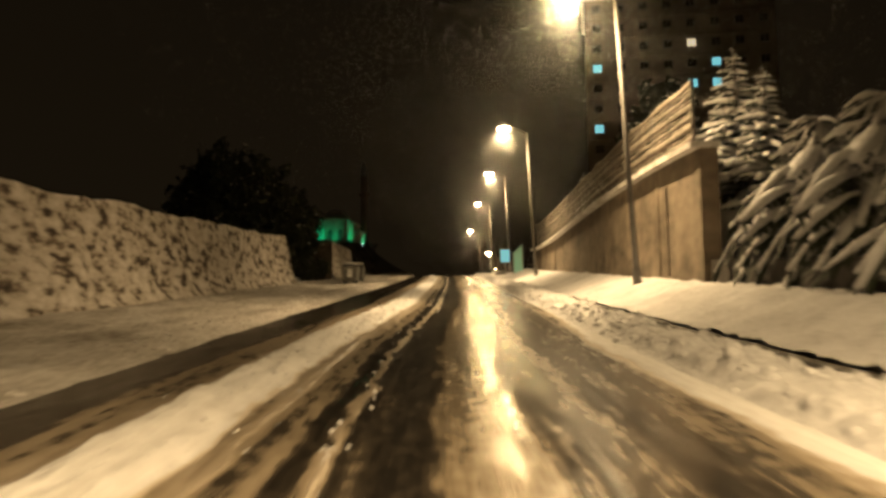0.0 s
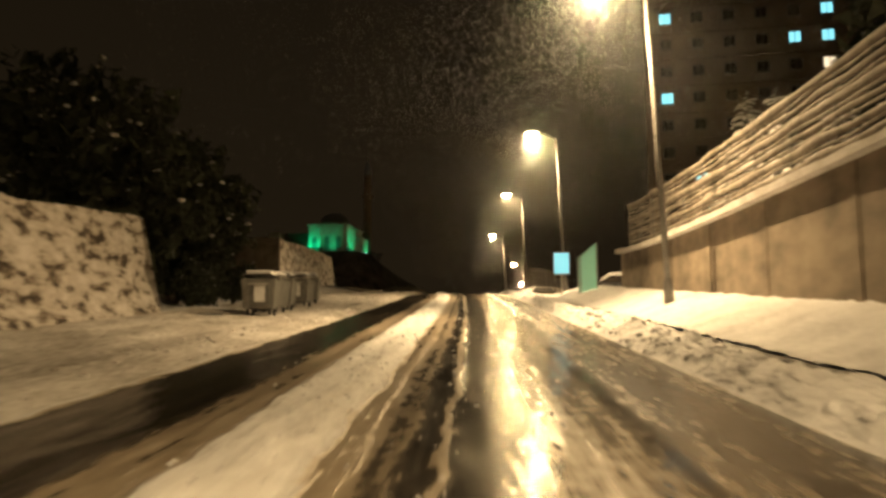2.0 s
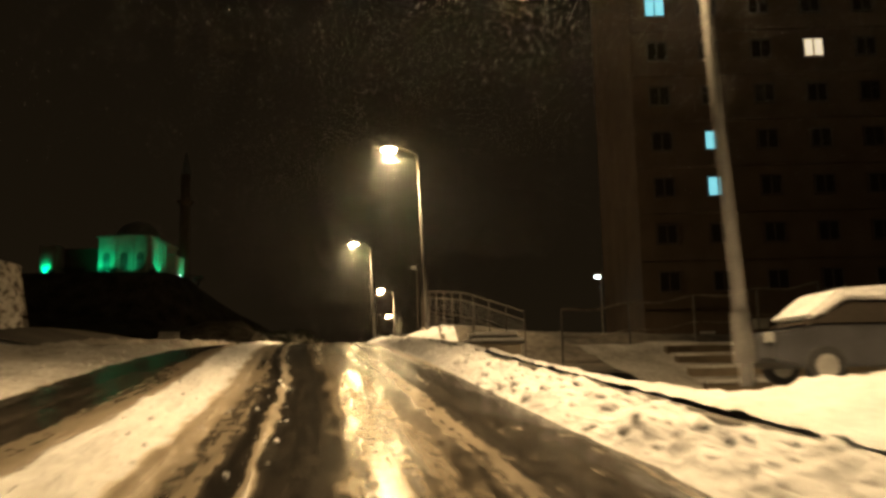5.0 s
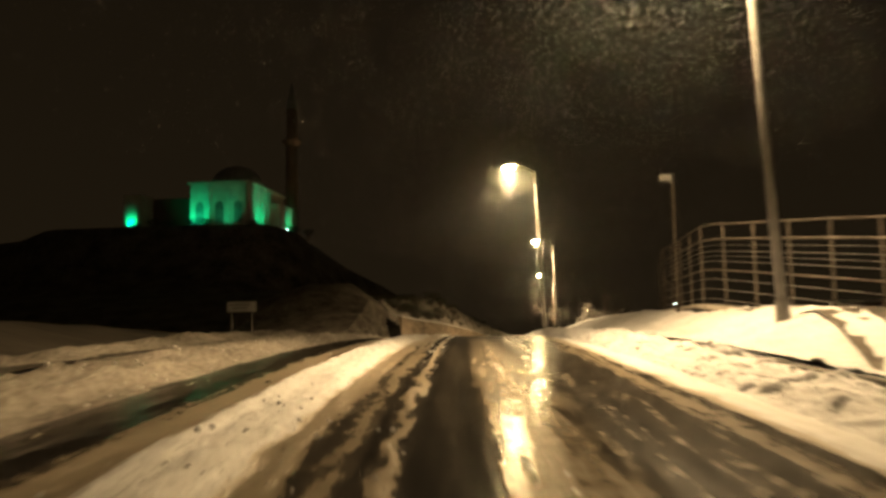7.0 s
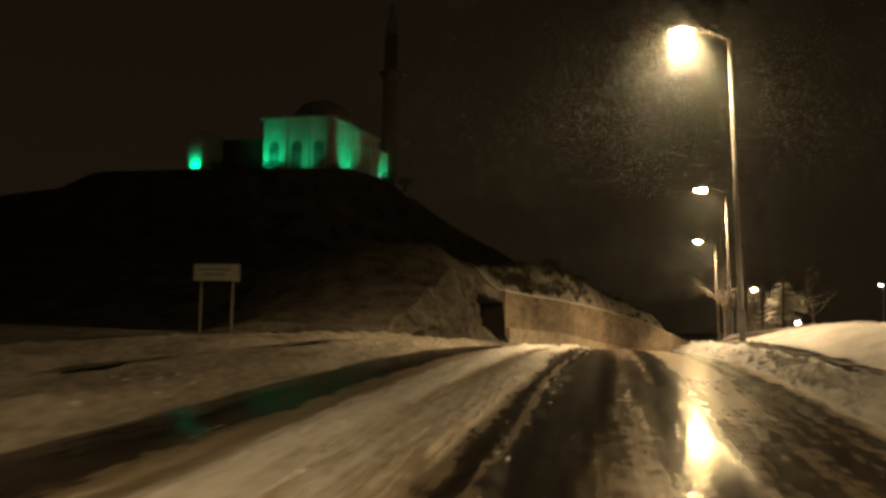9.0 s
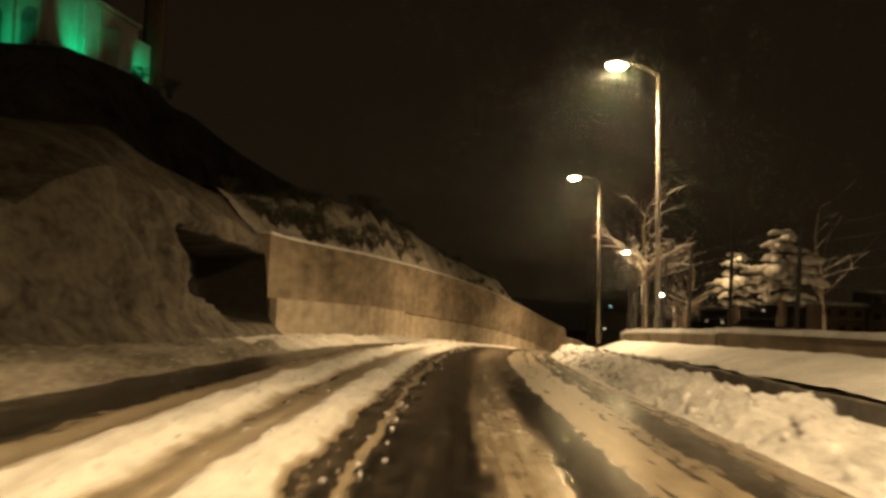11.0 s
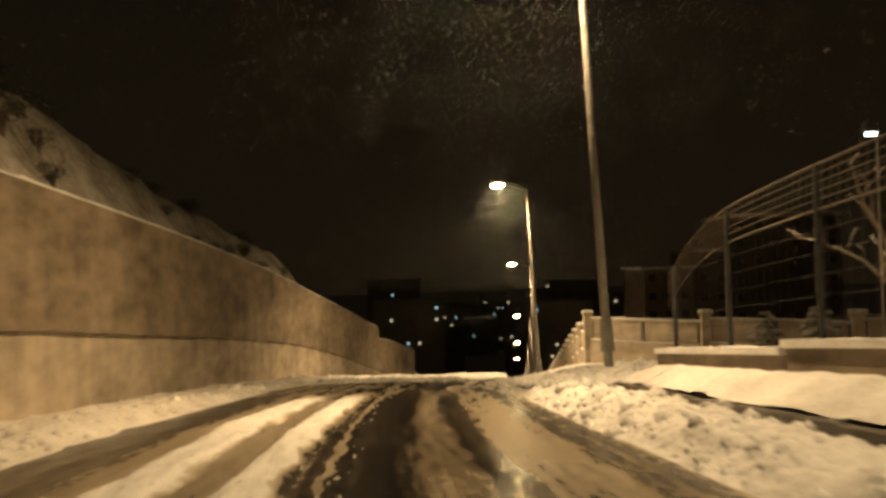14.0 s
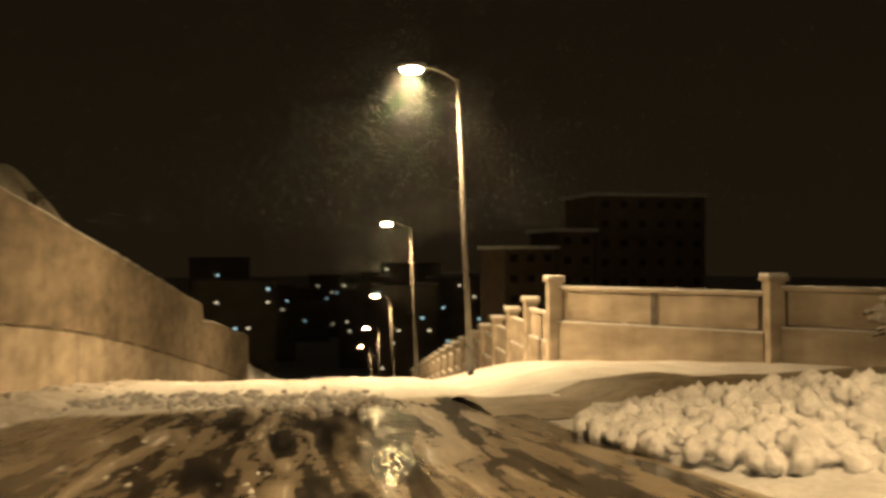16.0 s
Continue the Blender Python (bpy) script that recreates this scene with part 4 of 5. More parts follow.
# bare trees on the bend
oak = put(bare_tree(6.6, 9, "bare roadside tree with snow along its spreading branches", 14, trunk=.47, lift=.4, spread=.24, leader_part=.75, snow=.3, girth=.0085), 175.7, 5.95, 0.6)
sapling = put(bare_tree(3.8, 4, "slender bare sapling with forked branches behind the low wall", 23, trunk=.38, lift=1.1, depth=2, snow=.8), 182.4, 8.1, 0.9)
for i, (y, u, h, s) in enumerate(((187.4, 8.2, 1.0, .92), (194, 8.8, 1.0, .95), (171.2, 10.5, 1.2, 1.1))):
    again(sapling, y, u, h, 73 * i + 20, s)
bush = put(conifer(1.7, 0.8, 6, 9, 0.25, "rounded shrub under thick pillows of snow behind the low wall", 0.2, 21, "snowy shrubs", full=True, snow=1.8, snow_mat=SNOW_GREY), 175.4, 8.9, 2.0)
for i, (y, u, h, s) in enumerate(((169.4, 8.7, 1.9, 1.1), (216.2, 13.4, 1, .6), (213.5, 13.6, 1, .75), (218.4, 11.4, 1, .6), (210.4, 14.4, 1, .8))):
    again(bush, y, u, h, 60 * i, s)
# scrub on the hillside above the left wall
scrub = put(leafy_bush(1.25, 1.15, "low dark scrub poking through hillside snow", 31, "hillside scrub", 420, 45), 181.5, -9.6, 4.3)
rs = random.Random(4)
for i in range(72):
    y = rs.uniform(178, 196) if i < 46 else rs.uniform(196, 212) if i < 66 else rs.uniform(212, 222)
    d = rs.choice((rs.uniform(7.5, 8.3), rs.uniform(8.3, 9.6)))
    again(scrub, y, set_back(y) - d, hill_h(y, d) - 0.12, rs.uniform(0, 360), rs.uniform(.45, 1.0) if y < 198 else rs.uniform(.3, .6))

# ---- bins, signs, cars ----
WHITE_SIGN = material("white_sign_face", (0.5, 0.5, 0.5), (0.7, 0.7, 0.68), 0.4, 3, 0.0)
def rubbish_bin():
    b = thing("rubbish_container", Matrix.Identity(4), "dented galvanised rubbish container with a snowy lid on small wheels", "rubbish container", "rubbish containers")
    bm = bmesh.new()
    lo = [bm.verts.new(v) for v in ((-.46, -.58, .2), (.46, -.58, .2), (.46, .58, .2), (-.46, .58, .2))]
    hi = [bm.verts.new(v) for v in ((-.54, -.67, 1.12), (.54, -.67, 1.12), (.54, .67, 1.12), (-.54, .67, 1.12))]
    bm.faces.new(lo[::-1])
    for i in range(4):
        j = (i + 1) % 4
        bm.faces.new((lo[i], lo[j], hi[j], hi[i]))
    bm.faces.new(hi)
    bmesh.ops.bevel(bm, geom=list(bm.edges), offset=0.03, segments=2, affect="EDGES")
    part("body", bm, BIN_METAL, b)
    bm = bmesh.new()
    bmesh.ops.create_cone(bm, cap_ends=True, segments=14, radius1=0.58, radius2=0.58, depth=1.32, matrix=Matrix.Translation((0, 0, 1.0)) @ pose(0, 0, 0, 90) @ Matrix.Diagonal((1, 0.55, 1, 1)))
    bmesh.ops.delete(bm, geom=[v for v in bm.verts if v.co.z < 1.08], context="VERTS")
    part("lid", bm, BIN_METAL, b, "curved metal lid")
    part("snow_cover", box(bmesh.new(), (0.8, 1.2, 0.12), (0, 0, 1.27), bevel=0.05), SNOW, b, "snow on the lid")
    part("front_plate", box(bmesh.new(), (.34, .02, .55), (0.05, -.64, .4), rot=pose(0, 0, 0, 5)), WHITE_SIGN, b, "pale metal plate")
    for s in (-1, 1):
        part("handle_rail", tube(bmesh.new(), (-.3, s * .72, .95), (.3, s * .72, .95), 0.025, 0.025, 8), STEEL, b)
        for x in (-.34, .34):
            part("rib", box(bmesh.new(), (0.05, 0.05, 0.8), (x, s * .63, .25)), BIN_METAL, b)
            part("wheel", tube(bmesh.new(), (x - .03, s * .45, .1), (x + .03, s * .45, .1), 0.1, 0.1, 12), RUBBER, b)
    return b


first_bin = rubbish_bin()
for i, (y, u, rz) in enumerate(((57.8, -6.7, 4), (59.9, -6.9, -5), (62.0, -7.0, 3), (66.0, -7.1, -3), (69.7, -7.4, 5))):
    m = stand(y, u, 0.12, rz)
    if i == 0:
        first_bin.matrix_basis = m
    else:
        copy_thing(first_bin, m)


def flat_sign(name, w, h, foot, mat, label, bars=True, two_posts=False):
    s = thing(name, Matrix.Identity(4), label, "sign")
    part("panel", box(bmesh.new(), (w, 0.05, h), (0, 0, foot), bevel=0.015), mat, s)
    bm = bmesh.new()
    for x, wd, z, ht in ((-w / 2, .04, foot, h), (w / 2, .04, foot, h)):
        box(bm, (wd, 0.07, ht), (x, 0, z))
    for z in (foot - .02, foot + h - .02):
        box(bm, (w + .04, 0.07, 0.04), (0, 0, z))
    part("frame", bm, STEEL, s)
    for x in ((-w * .35, w * .35) if two_posts else (0,)):
        part("post", tube(bmesh.new(), (x, 0.06, -0.6), (x, 0.06, foot + h * .8), 0.035, 0.035, 8), STEEL, s)
    if bars:
        for i in range(2):
            part("text_bar", box(bmesh.new(), (w * (.7 - .2 * i), 0.012, h * .13), (-w * .05, -0.03, foot + h * (.62 - .3 * i))), PAINT_GREY, s)
    return s


# emission in the face stands in for the sign's brightness; no backlight is built
SIGN_BLUE = glow("glowing_blue_sign", (0.22, 0.62, 0.72), 0.75)
flat_sign("backlit_sign", 0.8, 1.1, 1.0, SIGN_BLUE, "pale blue sign panel with emission in its face beside a lamp post", bars=False).matrix_basis = stand(75.2, 4.78, 0.42, -2)
flat_sign("street_name_sign", 1.75, 0.6, 1.7, WHITE_SIGN, "white street sign on two posts beyond the verge", two_posts=True).matrix_basis = stand(149, -13.8, 0.35)

GLASS = bpy.data.materials.new("shelter_glass")
GLASS.use_nodes = True
gb = GLASS.node_tree.nodes["Principled BSDF"]
gb.inputs["Base Color"].default_value = (0.45, 0.75, 0.72, 1)
gb.inputs["Roughness"].default_value = 0.35
gb.inputs["Transmission Weight"].default_value = 0.5
shelter = thing("glass_shelter", stand(71.2, 5.55, 0.55), "small roadside shelter of frosted teal glass with a slanting top", "shelter")


def slant_pane(name, a, b, low, high, thick, mat):
    """An upright pane from a to b in plan whose top slopes from low to high."""
    bm = bmesh.new()
    d = Vector((b[0] - a[0], b[1] - a[1], 0)).normalized()
    side = Vector((-d.y, d.x, 0)) * thick / 2
    ring = [Vector((*a, 0)), Vector((*b, 0)), Vector((*b, high)), Vector((*a, low))]
    front, back = [bm.verts.new(p + side) for p in ring], [bm.verts.new(p - side) for p in ring]
    bm.faces.new(front)
    bm.faces.new(back[::-1])
    for i in range(4):
        j = (i + 1) % 4
        bm.faces.new((front[j], front[i], back[i], back[j]))
    return part(name, bm, mat, shelter)


for a, b, low, high in (((-.34, -.4), (.34, -.4), 1.65, 2.25), ((.36, -.4), (.36, .5), 2.25, 2.25), ((-.34, .5), (.34, .5), 1.65, 2.25)):
    slant_pane("glass_pane", a, b, low, high, .025, GLASS).visible_shadow = False
for x, yy, z in ((-.38, -.4, 1.68), (.4, -.4, 2.28), (-.38, .5, 1.68), (.4, .5, 2.28)):
    part("post", tube(bmesh.new(), (x, yy, -.4), (x, yy, z), .03, .03, 8), STEEL, shelter)

CAR_PAINT = material("dark_car_paint", (0.05, 0.05, 0.055), (0.09, 0.09, 0.1), 0.3, 2, 0.0, metallic=0.3)


def profile_solid(bm, outline, half):
    """A solid whose side outline (y, z) is drawn out to both sides; half(z) is its half width."""
    a = [bm.verts.new((-half(z), y, z)) for y, z in outline]
    b = [bm.verts.new((half(z), y, z)) for y, z in outline]
    n = len(outline)
    for i in range(n):
        j = (i + 1) % n
        bm.faces.new((a[i], a[j], b[j], b[i]))
    bm.faces.new(a[::-1])
    bm.faces.new(b)
    bmesh.ops.recalc_face_normals(bm, faces=bm.faces)
    bmesh.ops.bevel(bm, geom=list(bm.edges), offset=0.05, segments=2, affect="EDGES")
    return bm


def parked_car():
    c = thing("parked_car", Matrix.Identity(4), "dark parked car buried under a thick cap of snow", "car", "parked cars")
    body = [(-2.1, .35), (-2.15, .75), (-1.9, .92), (-.9, .95), (1.4, .95), (2.05, .85), (2.1, .4), (1.7, .28), (-1.7, .28)]
    part("body", profile_solid(bmesh.new(), body, lambda z: .84), CAR_PAINT, c)
    cabin = [(-1.0, .93), (-.45, 1.36), (.85, 1.4), (1.55, .95)]
    part("cabin", profile_solid(bmesh.new(), cabin, lambda z: .8 - .28 * max(0, z - .93)), DARK_GLASS, c, "dark windows")
    hood = [(-2.1, .88), (-1.95, 1.02), (-1.05, 1.06), (-1.0, .92)]
    part("snow_hood", profile_solid(bmesh.new(), hood, lambda z: .8), SNOW, c, "snow on the bonnet")
    top = [(-.85, 1.18), (-.5, 1.5), (.1, 1.6), (.9, 1.55), (1.5, 1.1), (1.3, 1.06), (.8, 1.38), (-.45, 1.35)]
    part("snow_roof", profile_solid(bmesh.new(), top, lambda z: .74 - .1 * max(0, z - 1.4)), SNOW, c, "thick snow on the roof and rear window")
    for x in (-.82, .82):
        for yy in (-1.3, 1.3):
            w = part("wheel", tube(bmesh.new(), (x - .1, yy, .31), (x + .1, yy, .31), .31, .31, 18), RUBBER, c)
            part("rim", tube(bmesh.new(), (x - .11, yy, .31), (x + .11, yy, .31), .19, .19, 12), STEEL, w)
        part("headlight", box(bmesh.new(), (.32, .06, .14), (x * .72, -2.13, .66), bevel=.02), DARK_GLASS, c)
        part("tail_light", box(bmesh.new(), (.28, .06, .16), (x * .72, 2.08, .7), bevel=.02), PAINT_GREY, c)
    return c


car = parked_car()
car.matrix_basis = stand(84.2, 9.6, -0.1, 84)
# squat housing below the kerb
hut = thing("utility_housing", stand(98.4, 5.95, -1.42, -3), "squat rendered utility housing with a two-tier snow-covered roof", "utility housing")
part("body", box(bmesh.new(), (1.5, 1.9, 1.45), (0, 0, 0), bevel=.03), CONCRETE_PALE, hut)
part("roof_slab", box(bmesh.new(), (1.72, 2.1, .1), (0, 0, 1.45), bevel=.02), STONE, hut)
part("snow_cover", box(bmesh.new(), (1.70, 2.08, .08), (0, 0, 1.55), bevel=.035), SNOW, hut, "snow on the roof slab")
part("upper_slab", box(bmesh.new(), (1.34, 1.7, .12), (0, 0, 1.62), bevel=.02), STONE, hut)
part("upper_snow", box(bmesh.new(), (1.36, 1.72, .09), (0, 0, 1.74), bevel=.04), SNOW, hut, "snow on the upper slab")
# dark sheet just above the snow ground of the yard
tagged(strip("parking_yard", list(np.arange(84, 119, .8)), list(np.arange(5.9, 44, 1.2)), lambda y, u: ground_h(y, u) + .1 + .08 * rough(u * .3, y * 1.2, 3), DARK_GROUND), "dark uneven sheet over the yard below the kerb", "yard", kind="structure")
copy_thing(car, stand(112, 18, -1.6, 60))


# terraced slope between the yard and the apartment block
for i in range(6):
    y = 88.5 + 2.1 * i
    step = tagged(solid_wall("wall_terrace_%d" % (i + 1), y, y + .35, 9.6 + .5 * i, 17, lambda y: -2.6, lambda y: -1.35 + .25 * i, CONCRETE, step=.4), "low terrace wall with snow along its top", "terrace wall", kind="structure")
    solid_wall("snow_cap", y - .05, y + .5, 9.55 + .5 * i, 17.1, lambda y: -1.35 + .25 * i, lambda y: -1.27 + .25 * i, SNOW_DIRTY, step=.2).parent = step
tagged(strip("terrace_ground", list(np.arange(88.3, 101.5, .6)), list(np.linspace(9.4, 27, 24)), lambda y, u: -1.62 + .119 * (y - 88.3) + .1 * rough(u * .5, y * .8, 6), SNOW_GREY),
       "terraced ground under brown slush", "ground", kind="structure")
terrace_fence = thing("terrace_fence", Matrix.Identity(4), "thin snow-laden wire fence above the terraces", "fence")
for i in range(5):
    p = Vector((12.5 + 2.6 * i, 101.2, 0))
    part("post", tube(bmesh.new(), (p.x, p.y, 6.4), (p.x, p.y, 9.5 + .25 * i), .035, .035, 6), POLE, terrace_fence)
for k, drop in enumerate((0, 1.0, 1.9)):
    p = Pipes()
    p.sweep([Vector((12.5 + 10.4 * t, 101.2, 9.5 + t - drop - .15 * math.sin(4 * math.pi * t) ** 2)) for t in np.linspace(0, 1, 25)], .04 if k == 0 else .02, 6)
    p.mesh("snowy_wire", FROSTED, terrace_fence, "wire with a roll of snow")


# ---- mesh fence on a concrete base beside the lamp ----
mesh_fence = thing("mesh_fence", Matrix.Identity(4), "steel mesh fence with snowy rails on a concrete base", "fence")
RUN = [(106.5, 8.9, -.9), (112, 7.2, .2), (120, 6.05, .82), (127, 6.5, .68), (136, 8.3, .5), (143, 10.5, .4)]


def along(run, s):
    for a, b in zip(run[:-1], run[1:]):
        if s <= b[0] or b is run[-1]:
            t = (s - a[0]) / (b[0] - a[0])
            return tuple(p + (q - p) * t for p, q in zip(a, b))


BASE_Y = [float(v) for v in np.arange(106.5, 143.1, 1.0)]
verts, faces = [], []
for s in BASE_Y:
    y, u, h = along(RUN, s)
    for du, hh in ((-.2, h - 2.6), (-.2, h), (.2, h), (.2, h - 2.6)):
        verts.append(spot(y, u + du, hh))
for i in range(len(BASE_Y) - 1):
    for j in range(3):
        faces.append((4 * i + j, 4 * i + j + 1, 4 * i + 5 + j, 4 * i + 4 + j))
mesh_object("concrete_base", verts, faces, STONE, smooth=False).parent = mesh_fence
verts, faces = [], []
for s in BASE_Y:
    y, u, h = along(RUN, s)
    for du, hh in ((-.24, h), (-.2, h + .1), (.2, h + .1), (.24, h)):
        verts.append(spot(y, u + du, hh + .03 * rough(y, du)))
for i in range(len(BASE_Y) - 1):
    for j in range(3):
        faces.append((4 * i + j, 4 * i + j + 1, 4 * i + 5 + j, 4 * i + 4 + j))
mesh_object("snow_cap", verts, faces, VERGE_BROWN, smooth=True).parent = mesh_fence
for s in np.arange(106.5, 143, 1.55):
    y, u, h = along(RUN, float(s))
    part("post", tube(bmesh.new(), spot(y, u, h), spot(y, u, h + 2.15), 0.03, 0.03, 6), NET_CORD, mesh_fence)
for r, (z, rad, mat) in enumerate(((2.12, .022, NET_CORD), (1.75, .03, NET_CORD), (1.45, .008, POLE), (1.2, .008, POLE), (.98, .022, NET_CORD), (.75, .008, POLE), (.5, .008, POLE), (.25, .008, POLE), (1.6, .006, POLE), (1.33, .006, POLE))):
    p = Pipes()
    p.sweep([spot(y, u, h + z) for y, u, h in (along(RUN, s) for s in BASE_Y)], rad, 5)
    p.mesh("rail" if rad > .02 else "wire", mat, mesh_fence)


# ---- low wall on the bend ----
def low_u(y):
    return float(np.interp(y, [150, 160, 168, 180, 191.5, 199], [8.2, 7.0, 6.1, 5.75, 5.7, 5.85]))


for i, (a, b, lo, hi) in enumerate(((150, 166.4, .2, 1.05), (166.6, 191.5, .1, 1.0), (191.55, 198.6, .1, .9))):
    low = tagged(solid_wall("wall_low_%d" % (i + 1), a, b, low_u, 0.35, lambda y: lo, lambda y: hi, CONCRETE, step=1), "low weathered wall with a snow cap beside the pavement", "wall", kind="structure")
    solid_wall("snow_cap", a, b, lambda y: low_u(y) - .08, 0.52, lambda y: hi, lambda y: hi + 0.12 + 0.04 * rough(y * 1.4, 6), SNOW, step=0.4).parent = low

# rough bank with a dark hollow before the left wall
def bend_top(y):
    return 0.5 + 3.8 * ease(151, 167, y) + 0.35 * rough(y * .3, 2) * (1 - ease(171.6, 177.2, y)) - 0.4 * ease(170.6, 177.2, y)


def in_hollow(y, h):
    return ease(168.9, 169.6, y + .5 * rough(h * .9, 4)) * (1 - ease(177.35, 177.55, y)) * ease(.55, .95, h - .9 * ease(171.6, 169, y)) * (1 - ease(3.0, 3.35, h + .2 * rough(y * .8, 1)))


def bend_face(y, t):
    h = bend_top(y) * t
    r = rough(y * 0.5, t * 2.4, 4) * 0.45 + rough(y * 1.6, t * 6, 9) * 0.16
    drift = 1.0 * (1 - min(1, t / 0.3)) ** 2
    w = ease(170, 177.2, y)
    return -7.5 - 0.72 * w - (1.0 - 0.65 * w) * t * t - 0.9 * ease(158, 150, y) + r * min(1, t / .25) * min(1, (1 - t) / .15) * (1 - ease(176.1, 177.6, y)) + drift - 2.6 * in_hollow(y, h), h - .1


BEND_Y, BEND_T = list(np.arange(148, 177.61, 0.2)), list(np.linspace(0, 1, 27))
bend = tagged(upright("bank_bend", BEND_Y, BEND_T, bend_face, ROCK_SNOW), "rough rocky bank thinly covered in snow, with a hollow painted in shade", "embankment", kind="structure")
bend.data.materials.append(HOLLOW_SHADE)
# faces set back inside the hollow get the painted shade
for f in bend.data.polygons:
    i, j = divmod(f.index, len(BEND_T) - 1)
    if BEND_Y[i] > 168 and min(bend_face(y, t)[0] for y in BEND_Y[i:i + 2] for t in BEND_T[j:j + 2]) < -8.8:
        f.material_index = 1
tagged(strip("bank_bend_top", list(np.arange(148, 177.51, 0.5)), [-19, -16, -14, -12, -11, -10.2, -9.4, -8.5 ],
             lambda y, u: ease(168.6, 177.2, y) * (hill_h(177.2, -u - 1.35) - 0.15) + (1 - ease(168.6, 177.2, y)) * (bend_top(y) - 0.12 + (1.9 * ease(8.5, 11, -u) * ease(158, 171, y) - 1.5 * ease(14, 19, -u)) + 0.25 * rough(u * .6, y * .5, 2) * ease(8.5, 9.5, -u)), ROCK_SNOW,
             across=lambda y, u: u - 0.05 * ease(170, 177.2, y) * ease(-13, -8.5, u) - 0.9 * ease(158, 150, y)),
       "thin snow over the top of the rough bank", "embankment", kind="structure")


# ---- tall net fence on the low wall ----
net_fence = thing("net_fence", Matrix.Identity(4), "tall dark net fence with snow caked along its top", "fence")
NET_TOP, NET_BASE = 3.5, 1.4
NET_Y = [float(v) for v in np.arange(158, 198.6, 0.5)]


def net_point(y, z):
    p = spot(y, low_u(y) + .25)
    return Vector((p.x, p.y, z))


def net_top(y):
    return line(y)[1] + NET_TOP - 0.9 * min(max(0, (y - 193.4) / 5.0), 1) ** 2.4


for y in np.arange(159.4, 198.5, 3.5):
    y = float(y)
    part("post", tube(bmesh.new(), net_point(y, line(y)[1] + NET_BASE - .5), net_point(y, net_top(y)), 0.05, 0.05, 8), RUBBER, net_fence)
for k, drop in enumerate((0.0, .12, .24, .36, .48, .62)):
    p = Pipes()
    p.sweep([net_point(a, net_top(a) - drop) for a in NET_Y if a >= 170], .022 if k in (0, 5) else .011, 4)
    p.mesh("snowy_cord", NET_CORD, net_fence)
p = Pipes()
for y in np.arange(172, 198.3, .22):
    y = float(y)
    p.add(net_point(y, net_top(y)), net_point(y + .1, net_top(y) - .62), .009, .009, 3)
p.mesh("snowy_net", NET_CORD, net_fence, "snow-caked strip of netting")["kind"] = "stuff"
p = Pipes()
for y in np.arange(158, 198.3, .3):
    y = float(y)
    p.add(net_point(y, line(y)[1] + NET_BASE), net_point(y, net_top(y) - .6), .004, .004, 3)
for k in range(11):
    for a, b in zip(NET_Y[:-1], NET_Y[1:]):
        za, zb = line(a)[1] + NET_BASE + .3 * k, line(b)[1] + NET_BASE + .3 * k
        if za < net_top(a) and zb < net_top(b):
            p.add(net_point(a, za), net_point(b, zb), .004, .004, 3)
p.mesh("netting", RUBBER, net_fence, "dark netting")["kind"] = "stuff"


# ---- buildings ----
FRAME_DARK = material("dark_window_frame", (0.07, 0.055, 0.045), (0.12, 0.095, 0.08), 0.5, 3, 0)


def apartment(name, label, width, depth, storeys, lit, cols, sill=1.1, storey=3.0, plinth=1.5):
    """Block that faces -y, its front's foot corner at x 0. lit: {(column, storey): material}."""
    b = thing(name, Matrix.Identity(4), label, "apartment building", "apartment buildings")
    top = plinth + storeys * storey
    part("wall", box(bmesh.new(), (width, depth, top + 8), (width / 2, depth / 2 + .12, -8)), FACADE, b)
    part("roof", box(bmesh.new(), (width + 1, depth + 1, .5), (width / 2, depth / 2, top), bevel=.1), SNOW, b, "snowy flat roof")
    pitch = width / cols
    pane_me = frame_me = ledge_me = None
    for s in range(storeys):
        ledge = part("ledge", box(bmesh.new(), (width + .1, .25, .18), (width / 2, 0, plinth + s * storey - .1)), FACADE, b)
        for c in range(cols):
            x, z = pitch * (c + .5), plinth + s * storey + sill
            fr = bmesh.new()
            for bx in ((1.3, .16, .08, 0, -.08), (1.3, .16, .08, 0, 1.12), (.08, .16, 1.12, -.61, 0), (.08, .16, 1.12, .61, 0), (.06, .14, 1.12, 0, 0)):
                box(fr, bx[:3], (bx[3], 0, bx[4]))
            if frame_me is None:
                w = part("window", fr, FRAME_DARK, b)
                frame_me = w.data
            else:
                fr.free()
                w = share("window", frame_me, b, Matrix.Identity(4))
            w.matrix_local = pose(x, 0, z)
            mat = lit.get((c, s), DARK_GLASS)
            part("pane", box(bmesh.new(), (1.16, .04, 1.1), (0, .02, 0)), mat, w, "lit pane" if mat is not DARK_GLASS else "")
    return b


near_block = apartment("apartment_building", "tall brown plastered apartment block with a few cyan-lit windows", 26, 14, 13,
                       {(1, 2): WINDOW_CYAN, (1, 3): WINDOW_CYAN, (0, 6): WINDOW_CYAN, (0, 9): WINDOW_CYAN, (4, 10): WINDOW_WARM, (5, 9): WINDOW_CYAN,
                        (4, 8): WINDOW_CYAN, (5, 8): WINDOW_CYAN, (5, 7): WINDOW_WARM, (6, 6): WINDOW_WARM, (3, 5): WINDOW_WARM}, 8, sill=1.0, storey=2.9, plinth=3.0)
near_block.matrix_basis = stand(121, 19.4, -1.1, -8)
